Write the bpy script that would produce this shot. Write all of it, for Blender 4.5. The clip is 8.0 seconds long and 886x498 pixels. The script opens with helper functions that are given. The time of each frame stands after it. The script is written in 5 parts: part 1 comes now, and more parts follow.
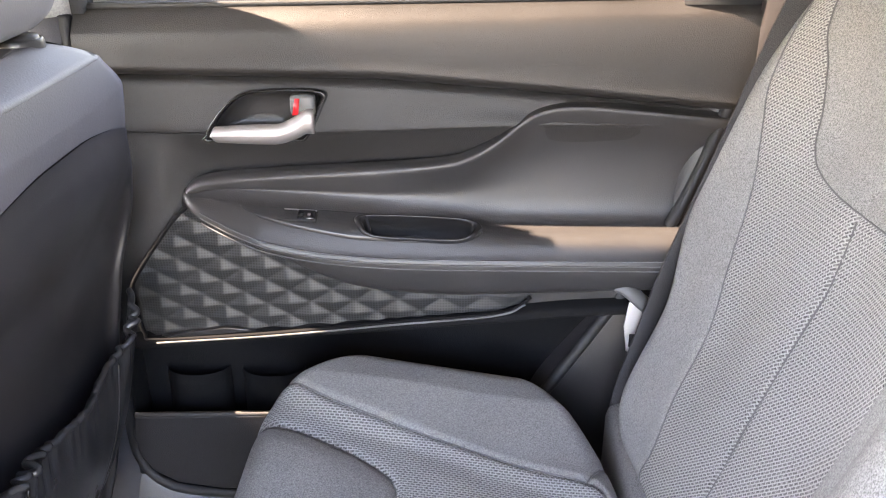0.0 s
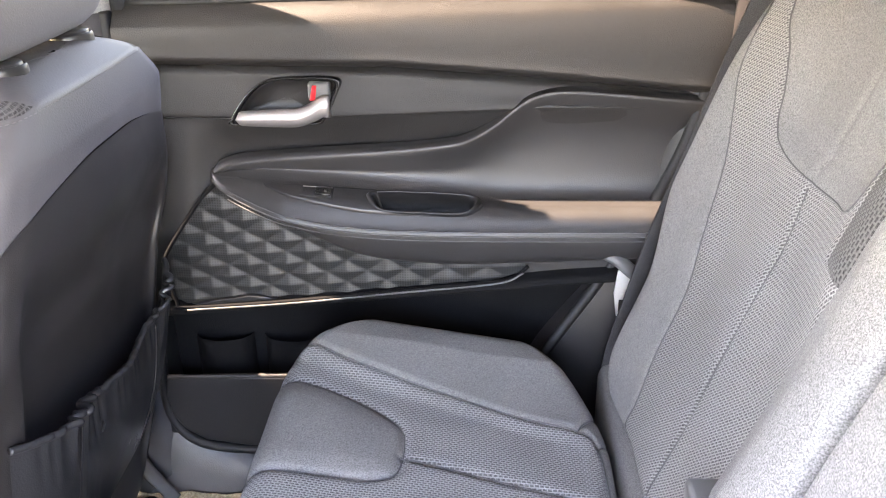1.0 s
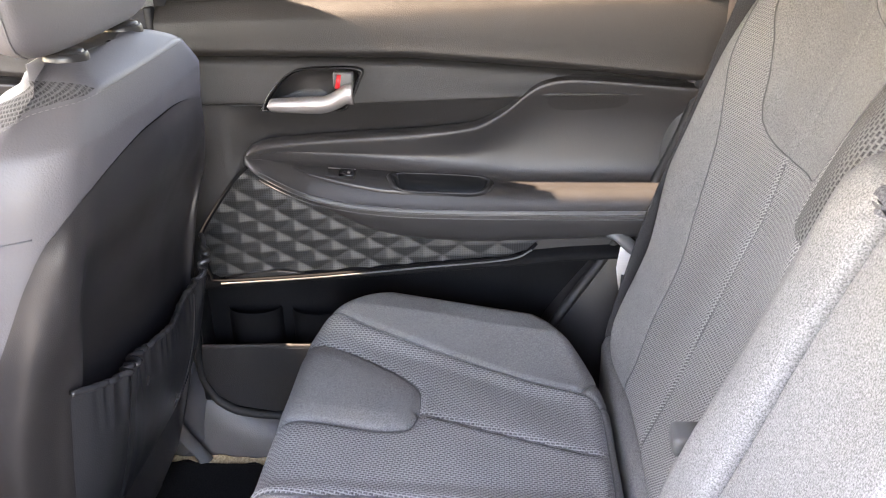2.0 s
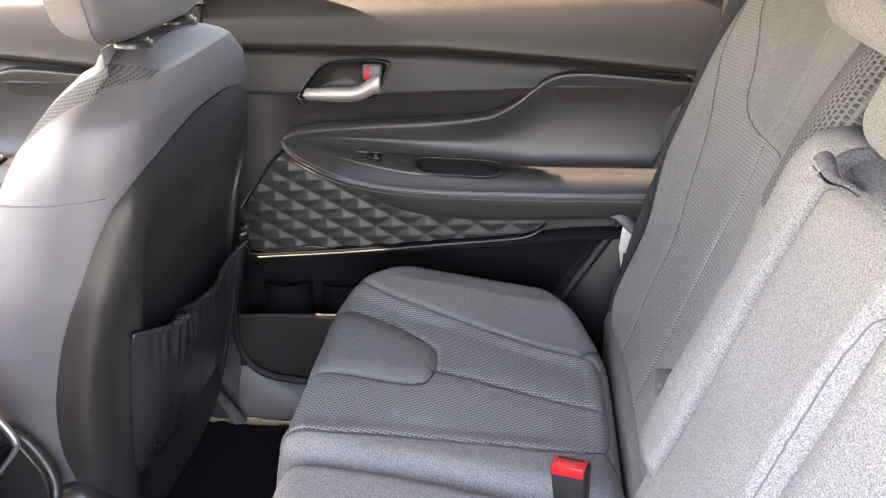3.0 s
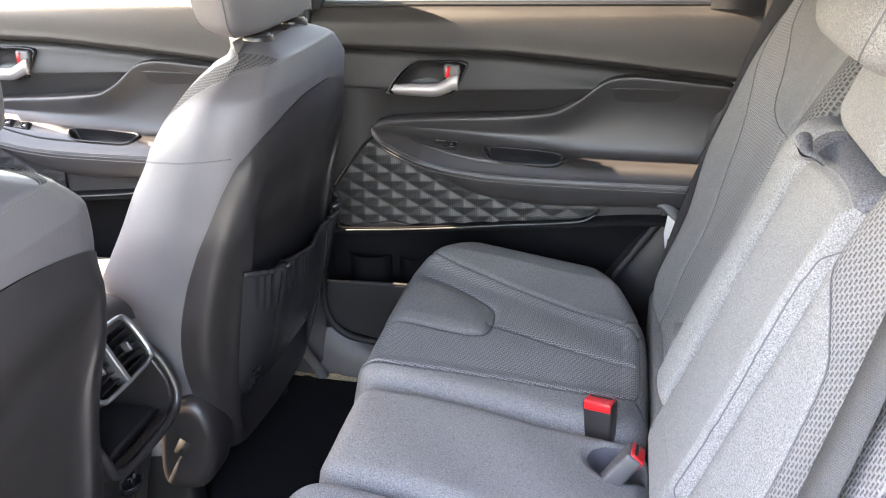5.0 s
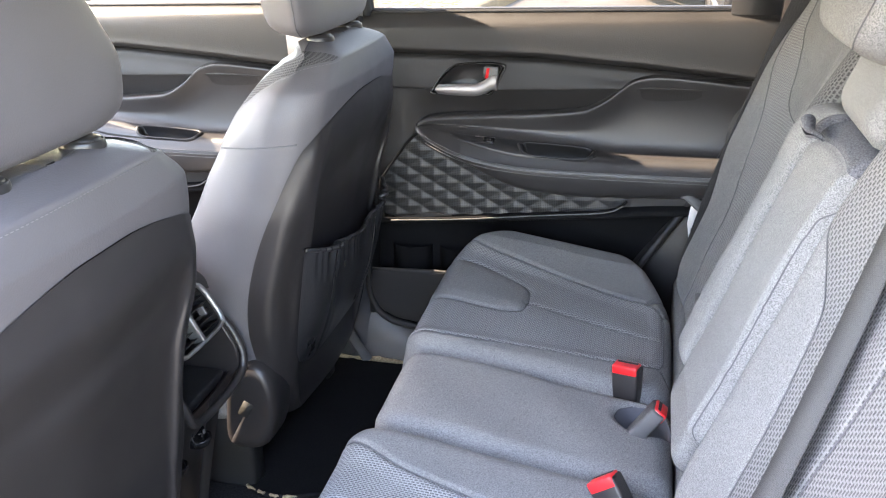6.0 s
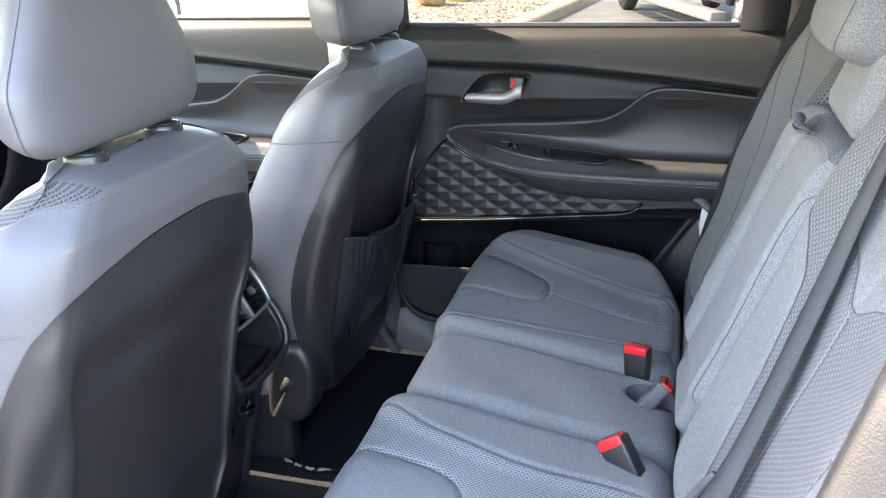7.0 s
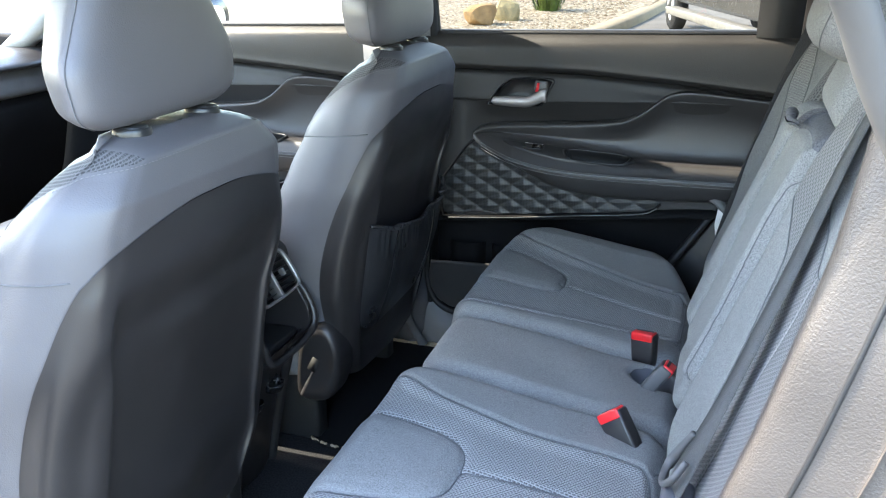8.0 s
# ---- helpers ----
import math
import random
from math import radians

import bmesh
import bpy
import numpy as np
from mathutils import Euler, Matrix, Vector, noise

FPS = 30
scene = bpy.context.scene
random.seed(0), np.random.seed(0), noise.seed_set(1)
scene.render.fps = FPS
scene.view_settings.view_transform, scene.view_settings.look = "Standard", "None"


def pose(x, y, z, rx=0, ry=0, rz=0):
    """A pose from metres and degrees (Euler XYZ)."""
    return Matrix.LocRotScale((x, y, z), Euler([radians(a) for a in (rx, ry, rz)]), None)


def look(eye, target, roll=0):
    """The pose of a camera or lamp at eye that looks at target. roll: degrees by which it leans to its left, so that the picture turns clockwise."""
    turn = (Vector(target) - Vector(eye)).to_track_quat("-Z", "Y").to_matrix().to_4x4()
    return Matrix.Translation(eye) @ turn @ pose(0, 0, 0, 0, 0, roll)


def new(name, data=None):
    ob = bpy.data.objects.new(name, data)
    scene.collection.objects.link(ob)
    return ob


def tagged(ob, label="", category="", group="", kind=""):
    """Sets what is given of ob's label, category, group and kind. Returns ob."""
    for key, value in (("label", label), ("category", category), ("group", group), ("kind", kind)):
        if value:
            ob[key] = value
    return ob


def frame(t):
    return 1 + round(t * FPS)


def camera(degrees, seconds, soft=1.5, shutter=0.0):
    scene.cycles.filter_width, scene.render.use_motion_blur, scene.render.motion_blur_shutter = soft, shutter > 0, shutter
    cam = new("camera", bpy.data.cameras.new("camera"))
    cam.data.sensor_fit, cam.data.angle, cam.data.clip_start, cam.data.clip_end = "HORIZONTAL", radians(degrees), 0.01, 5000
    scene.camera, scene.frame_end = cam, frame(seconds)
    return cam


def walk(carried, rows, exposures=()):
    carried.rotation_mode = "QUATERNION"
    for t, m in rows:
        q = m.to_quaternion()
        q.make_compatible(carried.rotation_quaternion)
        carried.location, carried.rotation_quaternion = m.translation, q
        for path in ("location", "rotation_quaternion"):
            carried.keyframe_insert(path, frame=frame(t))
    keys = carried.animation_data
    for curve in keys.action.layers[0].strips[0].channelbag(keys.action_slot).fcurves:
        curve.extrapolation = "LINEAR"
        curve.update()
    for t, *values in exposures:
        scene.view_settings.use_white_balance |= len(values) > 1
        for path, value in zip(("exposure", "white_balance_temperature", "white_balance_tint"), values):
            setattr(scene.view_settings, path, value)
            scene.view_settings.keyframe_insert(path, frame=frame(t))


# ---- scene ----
cam = camera(54.2, 8.0, soft=1.1)
METRES, EYE, TILT, LEAN, TURN = 1.02, 1.45, -25.0, 0.0, 1.5
ROWS = [
    (0.0, 0.0, 0.0, 0.0, 0.0, 0.0, -0.0),
    (0.5, 0.0024, -0.0504, -0.0142, 0.38, -0.24, 0.12),
    (1.0, 0.0163, -0.1082, -0.0295, 1.06, -0.4, 0.22),
    (1.5, 0.0236, -0.1497, -0.0428, 1.75, -0.44, 0.19),
    (3.0, 0.0491, -0.3338, -0.1109, 4.15, 0.03, -0.89),
    (3.5, 0.0661, -0.3801, -0.1249, 5.2, 0.25, -1.69),
    (4.0, 0.0839, -0.433, -0.1425, 6.6, 0.43, -2.51),
    (4.5, 0.1009, -0.4875, -0.1658, 8.09, 0.66, -3.25),
    (5.0, 0.101, -0.5369, -0.1849, 9.47, 0.92, -3.71),
    (6.5, 0.1118, -0.7441, -0.2875, 11.91, 2.69, -4.59),
    (7.0, 0.1301, -0.8016, -0.3186, 12.81, 3.45, -5.19),
    (7.5, 0.1649, -0.8403, -0.3468, 14.2, 4.04, -5.93),
    (8.0, 0.2039, -0.8751, -0.3766, 15.74, 4.43, -6.69),
]
walk(cam, [(t, pose(0, 0, EYE, TILT, LEAN, TURN) @ pose(METRES * x, METRES * y, METRES * z, 90 + pitch, roll, yaw)) for t, x, y, z, yaw, pitch, roll in ROWS],
     exposures=[(0.0, 5.7, 8400, 25), (1.5, 5.55, 8550, 25), (3.0, 5.05, 8800, 25), (4.5, 4.99, 8500, 21), (6.5, 4.73, 7750, 17), (8.0, 4.22, 6900, 8)])

# exposure and white balance drift as the phone's camera adapts
# ---------------------------------------------------------------- light
world = bpy.data.worlds.new("sky")
scene.world = world
world.use_nodes = True
SUN_EL, SUN_AZ = 46.5, 269.4   # degrees; azimuth from +y clockwise seen from above
wn = world.node_tree.nodes
sky = wn.new("ShaderNodeTexSky")
sky.sky_type, sky.sun_disc = "NISHITA", False
sky.sun_elevation, sky.sun_rotation = radians(SUN_EL), radians(SUN_AZ)
wn["Background"].inputs["Strength"].default_value = 0.15
world.node_tree.links.new(sky.outputs["Color"], wn["Background"].inputs["Color"])
sun = new("sun", bpy.data.lights.new("sun", "SUN"))
sun.data.energy, sun.data.angle, sun.data.color = 1.25, radians(0.55), (1.0, 0.94, 0.82)
sun_way = Vector((math.sin(radians(SUN_AZ)) * math.cos(radians(SUN_EL)), math.cos(radians(SUN_AZ)) * math.cos(radians(SUN_EL)), math.sin(radians(SUN_EL))))
sun.matrix_world = look(sun_way * 30, (0, 0, 0))


# ---------------------------------------------------------------- materials
def material(name, colour, rough=0.6, metal=0.0, spec=0.5):
    m = bpy.data.materials.new(name)
    m.use_nodes = True
    b = m.node_tree.nodes["Principled BSDF"]
    b.inputs["Base Color"].default_value = (*colour, 1)
    b.inputs["Roughness"].default_value, b.inputs["Metallic"].default_value = rough, metal
    b.inputs["Specular IOR Level"].default_value = spec
    return m


def node(m, kind, **values):
    n = m.node_tree.nodes.new(kind)
    for key, value in values.items():
        n.inputs[key.replace("_", " ")].default_value = value
    return n


def wire(m, a, b):
    m.node_tree.links.new(a, b)


def shaded(m):
    return m.node_tree.nodes["Principled BSDF"]


def ramp(m, source, stops):
    r = m.node_tree.nodes.new("ShaderNodeValToRGB")
    while len(r.color_ramp.elements) < len(stops):
        r.color_ramp.elements.new(0.5)
    for e, (at, c) in zip(r.color_ramp.elements, stops):
        e.position, e.color = at, (*c, 1) if len(c) == 3 else (c[0], c[0], c[0], 1)
    wire(m, source, r.inputs["Fac"])
    return r.outputs["Color"]


def grained(name, colour, rough=0.5, scale=900.0, relief=0.15, spread=0.25, spec=0.5, patch=14.0):
    """Moulded plastic or vinyl: fine grain in relief, faint cloudy wear."""
    m = material(name, colour, rough, 0, spec)
    at = node(m, "ShaderNodeTexCoord").outputs["Object"]
    fine, wide = node(m, "ShaderNodeTexNoise", Scale=scale, Detail=2.0), node(m, "ShaderNodeTexNoise", Scale=patch, Detail=4.0)
    for n in (fine, wide):
        wire(m, at, n.inputs["Vector"])
    lo, hi = [c * (1 - spread) for c in colour], [c * (1 + spread) for c in colour]
    wire(m, ramp(m, wide.outputs["Fac"], [(0.3, lo), (0.7, hi)]), shaded(m).inputs["Base Color"])
    wire(m, ramp(m, wide.outputs["Fac"], [(0.3, (rough * 0.88,)), (0.7, (rough * 1.12,))]), shaded(m).inputs["Roughness"])
    bump = node(m, "ShaderNodeBump", Strength=min(1.0, relief * 2.2), Distance=0.001)
    wire(m, fine.outputs["Fac"], bump.inputs["Height"])
    wire(m, bump.outputs["Normal"], shaded(m).inputs["Normal"])
    return m


def heather(name, dark, light, rough=0.9, thread=0.0011, sheen=0.03):
    """Woven cloth of two yarns, speckled."""
    m = material(name, light, rough, 0, 0.2)
    shaded(m).inputs["Sheen Weight"].default_value = sheen
    shaded(m).inputs["Sheen Roughness"].default_value = 0.5
    uv = node(m, "ShaderNodeTexCoord").outputs["Object"]
    speck = node(m, "ShaderNodeTexNoise", Scale=0.75 / thread, Detail=3.0, Roughness=0.75)
    cloud = node(m, "ShaderNodeTexNoise", Scale=9.0, Detail=3.0)
    for n in (speck, cloud):
        wire(m, uv, n.inputs["Vector"])
    base = ramp(m, speck.outputs["Fac"], [(0.38, dark), (0.62, light)])
    tint = node(m, "ShaderNodeMixRGB", Fac=0.35)
    tint.blend_type = "MULTIPLY"
    wire(m, base, tint.inputs["Color1"])
    wire(m, ramp(m, cloud.outputs["Fac"], [(0.3, (0.72, 0.72, 0.72)), (0.7, (1, 1, 1))]), tint.inputs["Color2"])
    wire(m, tint.outputs["Color"], shaded(m).inputs["Base Color"])
    bump = node(m, "ShaderNodeBump", Strength=0.3, Distance=0.0008)
    wire(m, speck.outputs["Fac"], bump.inputs["Height"])
    wire(m, bump.outputs["Normal"], shaded(m).inputs["Normal"])
    return m


def knitted(name, dark, light, long=0.0095, row=0.0052, slant=0.0, yarn=0.30):
    """Spacer knit: raised light yarn between staggered short dark gaps."""
    m = material(name, light, 0.9, 0, 0.2)
    shaded(m).inputs["Sheen Weight"].default_value = 0.03
    uv = node(m, "ShaderNodeUVMap").outputs["UV"]
    turn = node(m, "ShaderNodeMapping")
    turn.inputs["Rotation"].default_value = (0, 0, slant)
    wire(m, uv, turn.inputs["Vector"])
    brick = node(m, "ShaderNodeTexBrick", Scale=1.0, Mortar_Size=row * yarn, Mortar_Smooth=0.7, Brick_Width=long, Row_Height=row)
    speck = node(m, "ShaderNodeTexNoise", Scale=500.0, Detail=3.0)
    wire(m, turn.outputs["Vector"], brick.inputs["Vector"])
    wire(m, uv, speck.inputs["Vector"])
    mix = node(m, "ShaderNodeMixRGB")
    wire(m, brick.outputs["Fac"], mix.inputs["Fac"])
    wire(m, ramp(m, speck.outputs["Fac"], [(0.35, dark), (0.65, tuple(0.5 * (a + b) for a, b in zip(dark, light)))]), mix.inputs["Color1"])
    wire(m, ramp(m, speck.outputs["Fac"], [(0.35, tuple(0.75 * a for a in light)), (0.65, light)]), mix.inputs["Color2"])
    wire(m, mix.outputs["Color"], shaded(m).inputs["Base Color"])
    bump = node(m, "ShaderNodeBump", Strength=0.6, Distance=0.0012)
    wire(m, brick.outputs["Fac"], bump.inputs["Height"])
    wire(m, bump.outputs["Normal"], shaded(m).inputs["Normal"])
    return m


CLOTH = heather("grey_heather_cloth", (0.114, 0.113, 0.113), (0.284, 0.281, 0.275), thread=0.0012)
KNIT = knitted("grey_spacer_knit", (0.045, 0.045, 0.048), (0.36, 0.357, 0.355), 0.0062, 0.0038)
KNIT_BACK = knitted("grey_ribbed_knit", (0.045, 0.045, 0.048), (0.36, 0.355, 0.35), 0.0075, 0.0034, 0.85)
# yarn darker than the other inserts: shade on this backrest put into its colour
KNIT_DASH = knitted("shade_toned_dashed_knit", (0.045, 0.045, 0.048), (0.23, 0.226, 0.224), 0.0080, 0.0052, 1.5708, 0.34)
KNIT_STRIP = knitted("dark_dashed_knit", (0.02, 0.02, 0.022), (0.15, 0.148, 0.147), 0.0068, 0.0046, 1.5708, 0.34)
KNIT_SHOULDER = knitted("shoulder_knit", (0.025, 0.025, 0.026), (0.135, 0.13, 0.13), 0.0052, 0.0034, 0.25)
VINYL = grained("dark_seat_vinyl", (0.095, 0.096, 0.108), 0.48, 700, 0.12)
SIDE = grained("seat_side_vinyl", (0.096, 0.091, 0.096), 0.46, 500, 0.14, 0.06)
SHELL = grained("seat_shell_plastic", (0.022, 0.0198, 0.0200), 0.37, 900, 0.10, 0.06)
DOOR_UP = grained("door_upper_vinyl", (0.021, 0.0192, 0.0184), 0.45, 850, 0.26, 0.06, 0.35)
DOOR = grained("door_plastic", (0.027, 0.0252, 0.0245), 0.48, 850, 0.26, 0.06, 0.35)
DOOR_SOFT = grained("armrest_vinyl", (0.031, 0.0292, 0.0292), 0.40, 700, 0.12, 0.06)
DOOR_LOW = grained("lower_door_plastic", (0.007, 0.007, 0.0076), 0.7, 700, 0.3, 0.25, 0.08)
BLACK = grained("black_rubber", (0.010, 0.010, 0.011), 0.6, 500, 0.2)
GLOSS = grained("black_gloss_plastic", (0.012, 0.012, 0.013), 0.2, 200, 0.02)
GLOSS_SOFT = grained("satin_black_plastic", (0.022, 0.022, 0.023), 0.33, 300, 0.05)
CHROME = grained("satin_chrome", (0.36, 0.335, 0.325), 0.46, 300, 0.02, 0.04)
shaded(CHROME).inputs["Metallic"].default_value = 0.75
STEEL = material("steel", (0.62, 0.62, 0.63), 0.3, 1.0)
RED = grained("red_plastic", (0.75, 0.02, 0.025), 0.35, 300, 0.05)
GREY = grained("grey_trim_plastic", (0.085, 0.083, 0.085), 0.5, 800, 0.25)
SILL = grained("grey_sill_plastic", (0.085, 0.083, 0.089), 0.45, 500, 0.2, 0.08)
BELT = knitted("belt_webbing", (0.03, 0.03, 0.032), (0.075, 0.073, 0.073), 0.004, 0.0016)
BELT_GREY = knitted("grey_belt_webbing", (0.048, 0.048, 0.049), (0.115, 0.114, 0.113), 0.004, 0.0016)
PALE_GREY = grained("pale_grey_plastic", (0.095, 0.095, 0.094), 0.45, 500, 0.1, 0.05)
CARPET = heather("black_carpet", (0.008, 0.008, 0.009), (0.034, 0.034, 0.036), 1.0, 0.003, 0.0)
MAT = heather("black_mat_pile", (0.005, 0.005, 0.006), (0.013, 0.013, 0.014), 1.0, 0.002, 0.0)
HEADLINER = heather("headliner_cloth", (0.40, 0.40, 0.39), (0.55, 0.54, 0.52), 0.95, 0.002)


# ---------------------------------------------------------------- building helpers
def mesh_of(name, verts, faces, uv=None, smooth=True, mats=()):
    me = bpy.data.meshes.new(name)
    me.from_pydata([tuple(map(float, v)) for v in verts], [], [tuple(int(i) for i in f) for f in faces])
    if uv is not None:
        layer = me.uv_layers.new(name="UVMap")
        loop = np.zeros(len(me.loops), dtype=np.int64)
        me.loops.foreach_get("vertex_index", loop)
        layer.data.foreach_set("uv", np.asarray(uv, dtype=np.float32)[loop].ravel())
    me.polygons.foreach_set("use_smooth", [smooth] * len(me.polygons))
    for m in mats:
        me.materials.append(m)
    me.validate()
    me.update()
    return me


def thing(name, label, category, at=(0, 0, 0), group="", kind=""):
    ob = new(name)
    ob.empty_display_size = 0.05
    ob.location = at
    ob["home"] = at
    return tagged(ob, label, category, group, kind)


def under(ob, parent):
    """Parts are built in world places; the parent's own place is taken off."""
    if parent is not None:
        ob.parent = parent
        top = parent
        off = Vector((0, 0, 0))
        while top is not None:
            off += top.location
            top = top.parent
        ob.location = -off
    return ob


def part(name, me, mat=None, parent=None, label=""):
    if isinstance(me, bmesh.types.BMesh):
        bm, me = me, bpy.data.meshes.new(name)
        bm.to_mesh(me)
        bm.free()
    ob = new(name, me)
    if mat is not None:
        me.materials.clear()
        me.materials.append(mat)
    under(ob, parent)
    return tagged(ob, label)


def spaced(n, edge=0.55):
    t = np.linspace(-1, 1, n)
    return edge * np.sin(t * np.pi / 2) + (1 - edge) * t


def grid_faces(nu, nv):
    i = np.arange(nu * nv).reshape(nu, nv)
    return np.stack([i[:-1, :-1], i[1:, :-1], i[1:, 1:], i[:-1, 1:]], -1).reshape(-1, 4)


def slab(w, h, depth, corner, edge, top=None, n=(60, 60), seams=(), groove=(0.004, 0.004), swell=0.0, warp=None):
    """A padded block: x across w, y across h, its face towards +z at 0, its sides down to -depth.
    seams: functions of (x, y) that are nought along a seam. Returns verts, uv, grid faces, side faces."""
    u, v = np.meshgrid(spaced(n[0]), spaced(n[1]), indexing="ij")
    x, y = u * w / 2, v * h / 2
    a, b = w / 2 - corner, h / 2 - corner
    s, t = np.clip((np.abs(x) - a) / corner, 0, 1), np.clip((np.abs(y) - b) / corner, 0, 1)
    xs = np.where(s > 0, np.sign(x) * (a + corner * s * np.sqrt(1 - t * t / 2)), x)
    ys = np.where(t > 0, np.sign(y) * (b + corner * t * np.sqrt(1 - s * s / 2)), y)
    x, y = xs, ys
    qx, qy = np.abs(x) - a, np.abs(y) - b
    d = corner - (np.hypot(np.maximum(qx, 0), np.maximum(qy, 0)) + np.minimum(np.maximum(qx, qy), 0))
    r = 1 - np.clip(d / edge, 0, 1)
    z = -edge * (1 - np.sqrt(np.clip(1 - r * r, 0, 1)))
    if warp is not None:
        x, y = warp(x, y)
    if top is not None:
        z = z + top(x, y)
    for seam in seams:
        z = z - groove[1] * np.exp(-(seam(x, y) / groove[0]) ** 2)
    nu, nv = n
    verts = np.stack([x, y, z], -1).reshape(-1, 3)
    uv = np.stack([x, y], -1).reshape(-1, 2)
    faces = grid_faces(nu, nv)
    i = np.arange(nu * nv).reshape(nu, nv)
    ring = np.concatenate([i[:-1, 0], i[-1, :-1], i[:0:-1, -1], i[0, :0:-1]])
    rim, rows, sides = verts[ring], [ring], []
    out = rim[:, :2] / np.maximum(np.linalg.norm(rim[:, :2], axis=1, keepdims=True), 1e-6)
    extra, count = [], nu * nv
    for k in range(1, 7):
        f = k / 6
        p = rim.copy()
        p[:, 2] = rim[:, 2] * (1 - f) - depth * f
        p[:, :2] += out * swell * math.sin(f * math.pi)
        extra.append(p)
        rows.append(np.arange(count, count + len(ring)))
        count += len(ring)
    for lo, hi in zip(rows[:-1], rows[1:]):
        sides.append(np.stack([lo, hi, np.roll(hi, -1), np.roll(lo, -1)], -1))
    faces2 = np.concatenate(sides)
    allv = np.concatenate([verts] + extra)
    alluv = np.concatenate([uv] + [np.stack([e[:, 0] + out[:, 0] * (k + 1) * depth / 6, e[:, 1] + out[:, 1] * (k + 1) * depth / 6], -1) for k, e in enumerate(extra)])
    return allv, alluv, faces, faces2, rows[-1]


def smooth_line(points, n=12):
    """A Catmull-Rom line through points."""
    p = [np.array(q, float) for q in points]
    p = [2 * p[0] - p[1]] + p + [2 * p[-1] - p[-2]]
    out = []
    for a, b, c, d in zip(p, p[1:], p[2:], p[3:]):
        for t in np.linspace(0, 1, n, endpoint=False):
            out.append(0.5 * (2 * b + (c - a) * t + (2 * a - 5 * b + 4 * c - d) * t * t + (3 * b - a - 3 * c + d) * t ** 3))
    return np.array(out + [p[-2]])


def tube(points, radius, sides=8, closed=False, flat=1.0, n=8, smooth=True):
    """A rod along a smooth line. flat squeezes it along its second axis."""
    line = smooth_line(points, n) if smooth else np.array(points, float)
    radii = np.full(len(line), radius) if np.isscalar(radius) else np.interp(np.linspace(0, 1, len(line)), np.linspace(0, 1, len(radius)), radius)
    verts, faces = [], []
    side = None
    for k, p in enumerate(line):
        way = Vector(line[min(k + 1, len(line) - 1)] - line[max(k - 1, 0)]).normalized()
        if side is None:
            side = way.orthogonal().normalized()
        side = (side - way * side.dot(way)).normalized()
        other = way.cross(side)
        for j in range(sides):
            a = 2 * math.pi * j / sides
            verts.append(Vector(p) + (side * math.cos(a) + other * (math.sin(a) * flat)) * radii[k])
    for k in range(len(line) - 1):
        for j in range(sides):
            b, c = k * sides, (k + 1) * sides
            faces.append((b + j, b + (j + 1) % sides, c + (j + 1) % sides, c + j))
    faces.append(tuple(range(sides))[::-1])
    faces.append(tuple(range((len(line) - 1) * sides, len(line) * sides)))
    return mesh_of("rod", verts, faces)


def loft(rows, closed=False, caps=False, uv_scale=1.0, smooth=True, thick=0.0):
    """Skin over rows of points of equal count."""
    rows = np.array(rows, float)
    nu, nv = rows.shape[:2]
    verts = rows.reshape(-1, 3)
    faces = [tuple(f) for f in grid_faces(nu, nv)]
    if closed:
        faces += [(i * nv + nv - 1, (i + 1) * nv + nv - 1, (i + 1) * nv, i * nv) for i in range(nu - 1)]
    if caps:
        faces += [tuple(range(nv)), tuple(range((nu - 1) * nv, nu * nv))[::-1]]
    du = np.concatenate([[0], np.cumsum(np.linalg.norm(np.diff(rows.mean(1), axis=0), axis=1))])
    dv = np.concatenate([[0], np.cumsum(np.linalg.norm(np.diff(rows[nu // 2], axis=0), axis=1))])
    uv = np.stack(np.meshgrid(du, dv, indexing="ij"), -1).reshape(-1, 2)
    return mesh_of("skin", verts, faces, uv, smooth)


def box(lo, hi, bevel=0.004, segments=2):
    bm = bmesh.new()
    bmesh.ops.create_cube(bm, size=1)
    for v in bm.verts:
        v.co = Vector([(a + b) / 2 + c * (b - a) for a, b, c in zip(lo, hi, v.co)])
    if bevel:
        bmesh.ops.bevel(bm, geom=bm.edges[:], offset=bevel, segments=segments, profile=0.5, affect="EDGES")
    for f in bm.faces:
        f.smooth = True
    return bm


def plate(outline, axis, near, far, bevel=0.003, segments=2):
    """A flat outline given in the plane across an axis, thick from near to far (near is the side that is seen, bevelled)."""
    bm = bmesh.new()
    def put(p, d):
        q = list(p)
        q.insert(axis, d)
        return bm.verts.new(q)
    a, b = [put(p, near) for p in outline], [put(p, far) for p in outline]
    top = bm.faces.new(a)
    bm.faces.new(b[::-1])
    for i in range(len(a)):
        j = (i + 1) % len(a)
        bm.faces.new((a[j], a[i], b[i], b[j]))
    bmesh.ops.recalc_face_normals(bm, faces=bm.faces[:])
    if bevel:
        bmesh.ops.bevel(bm, geom=list(top.edges), offset=bevel, segments=segments, profile=0.5, affect="EDGES")
    for f in bm.faces:
        f.smooth = len(f.verts) == 4 and f.calc_area() < 0.002
    return bm


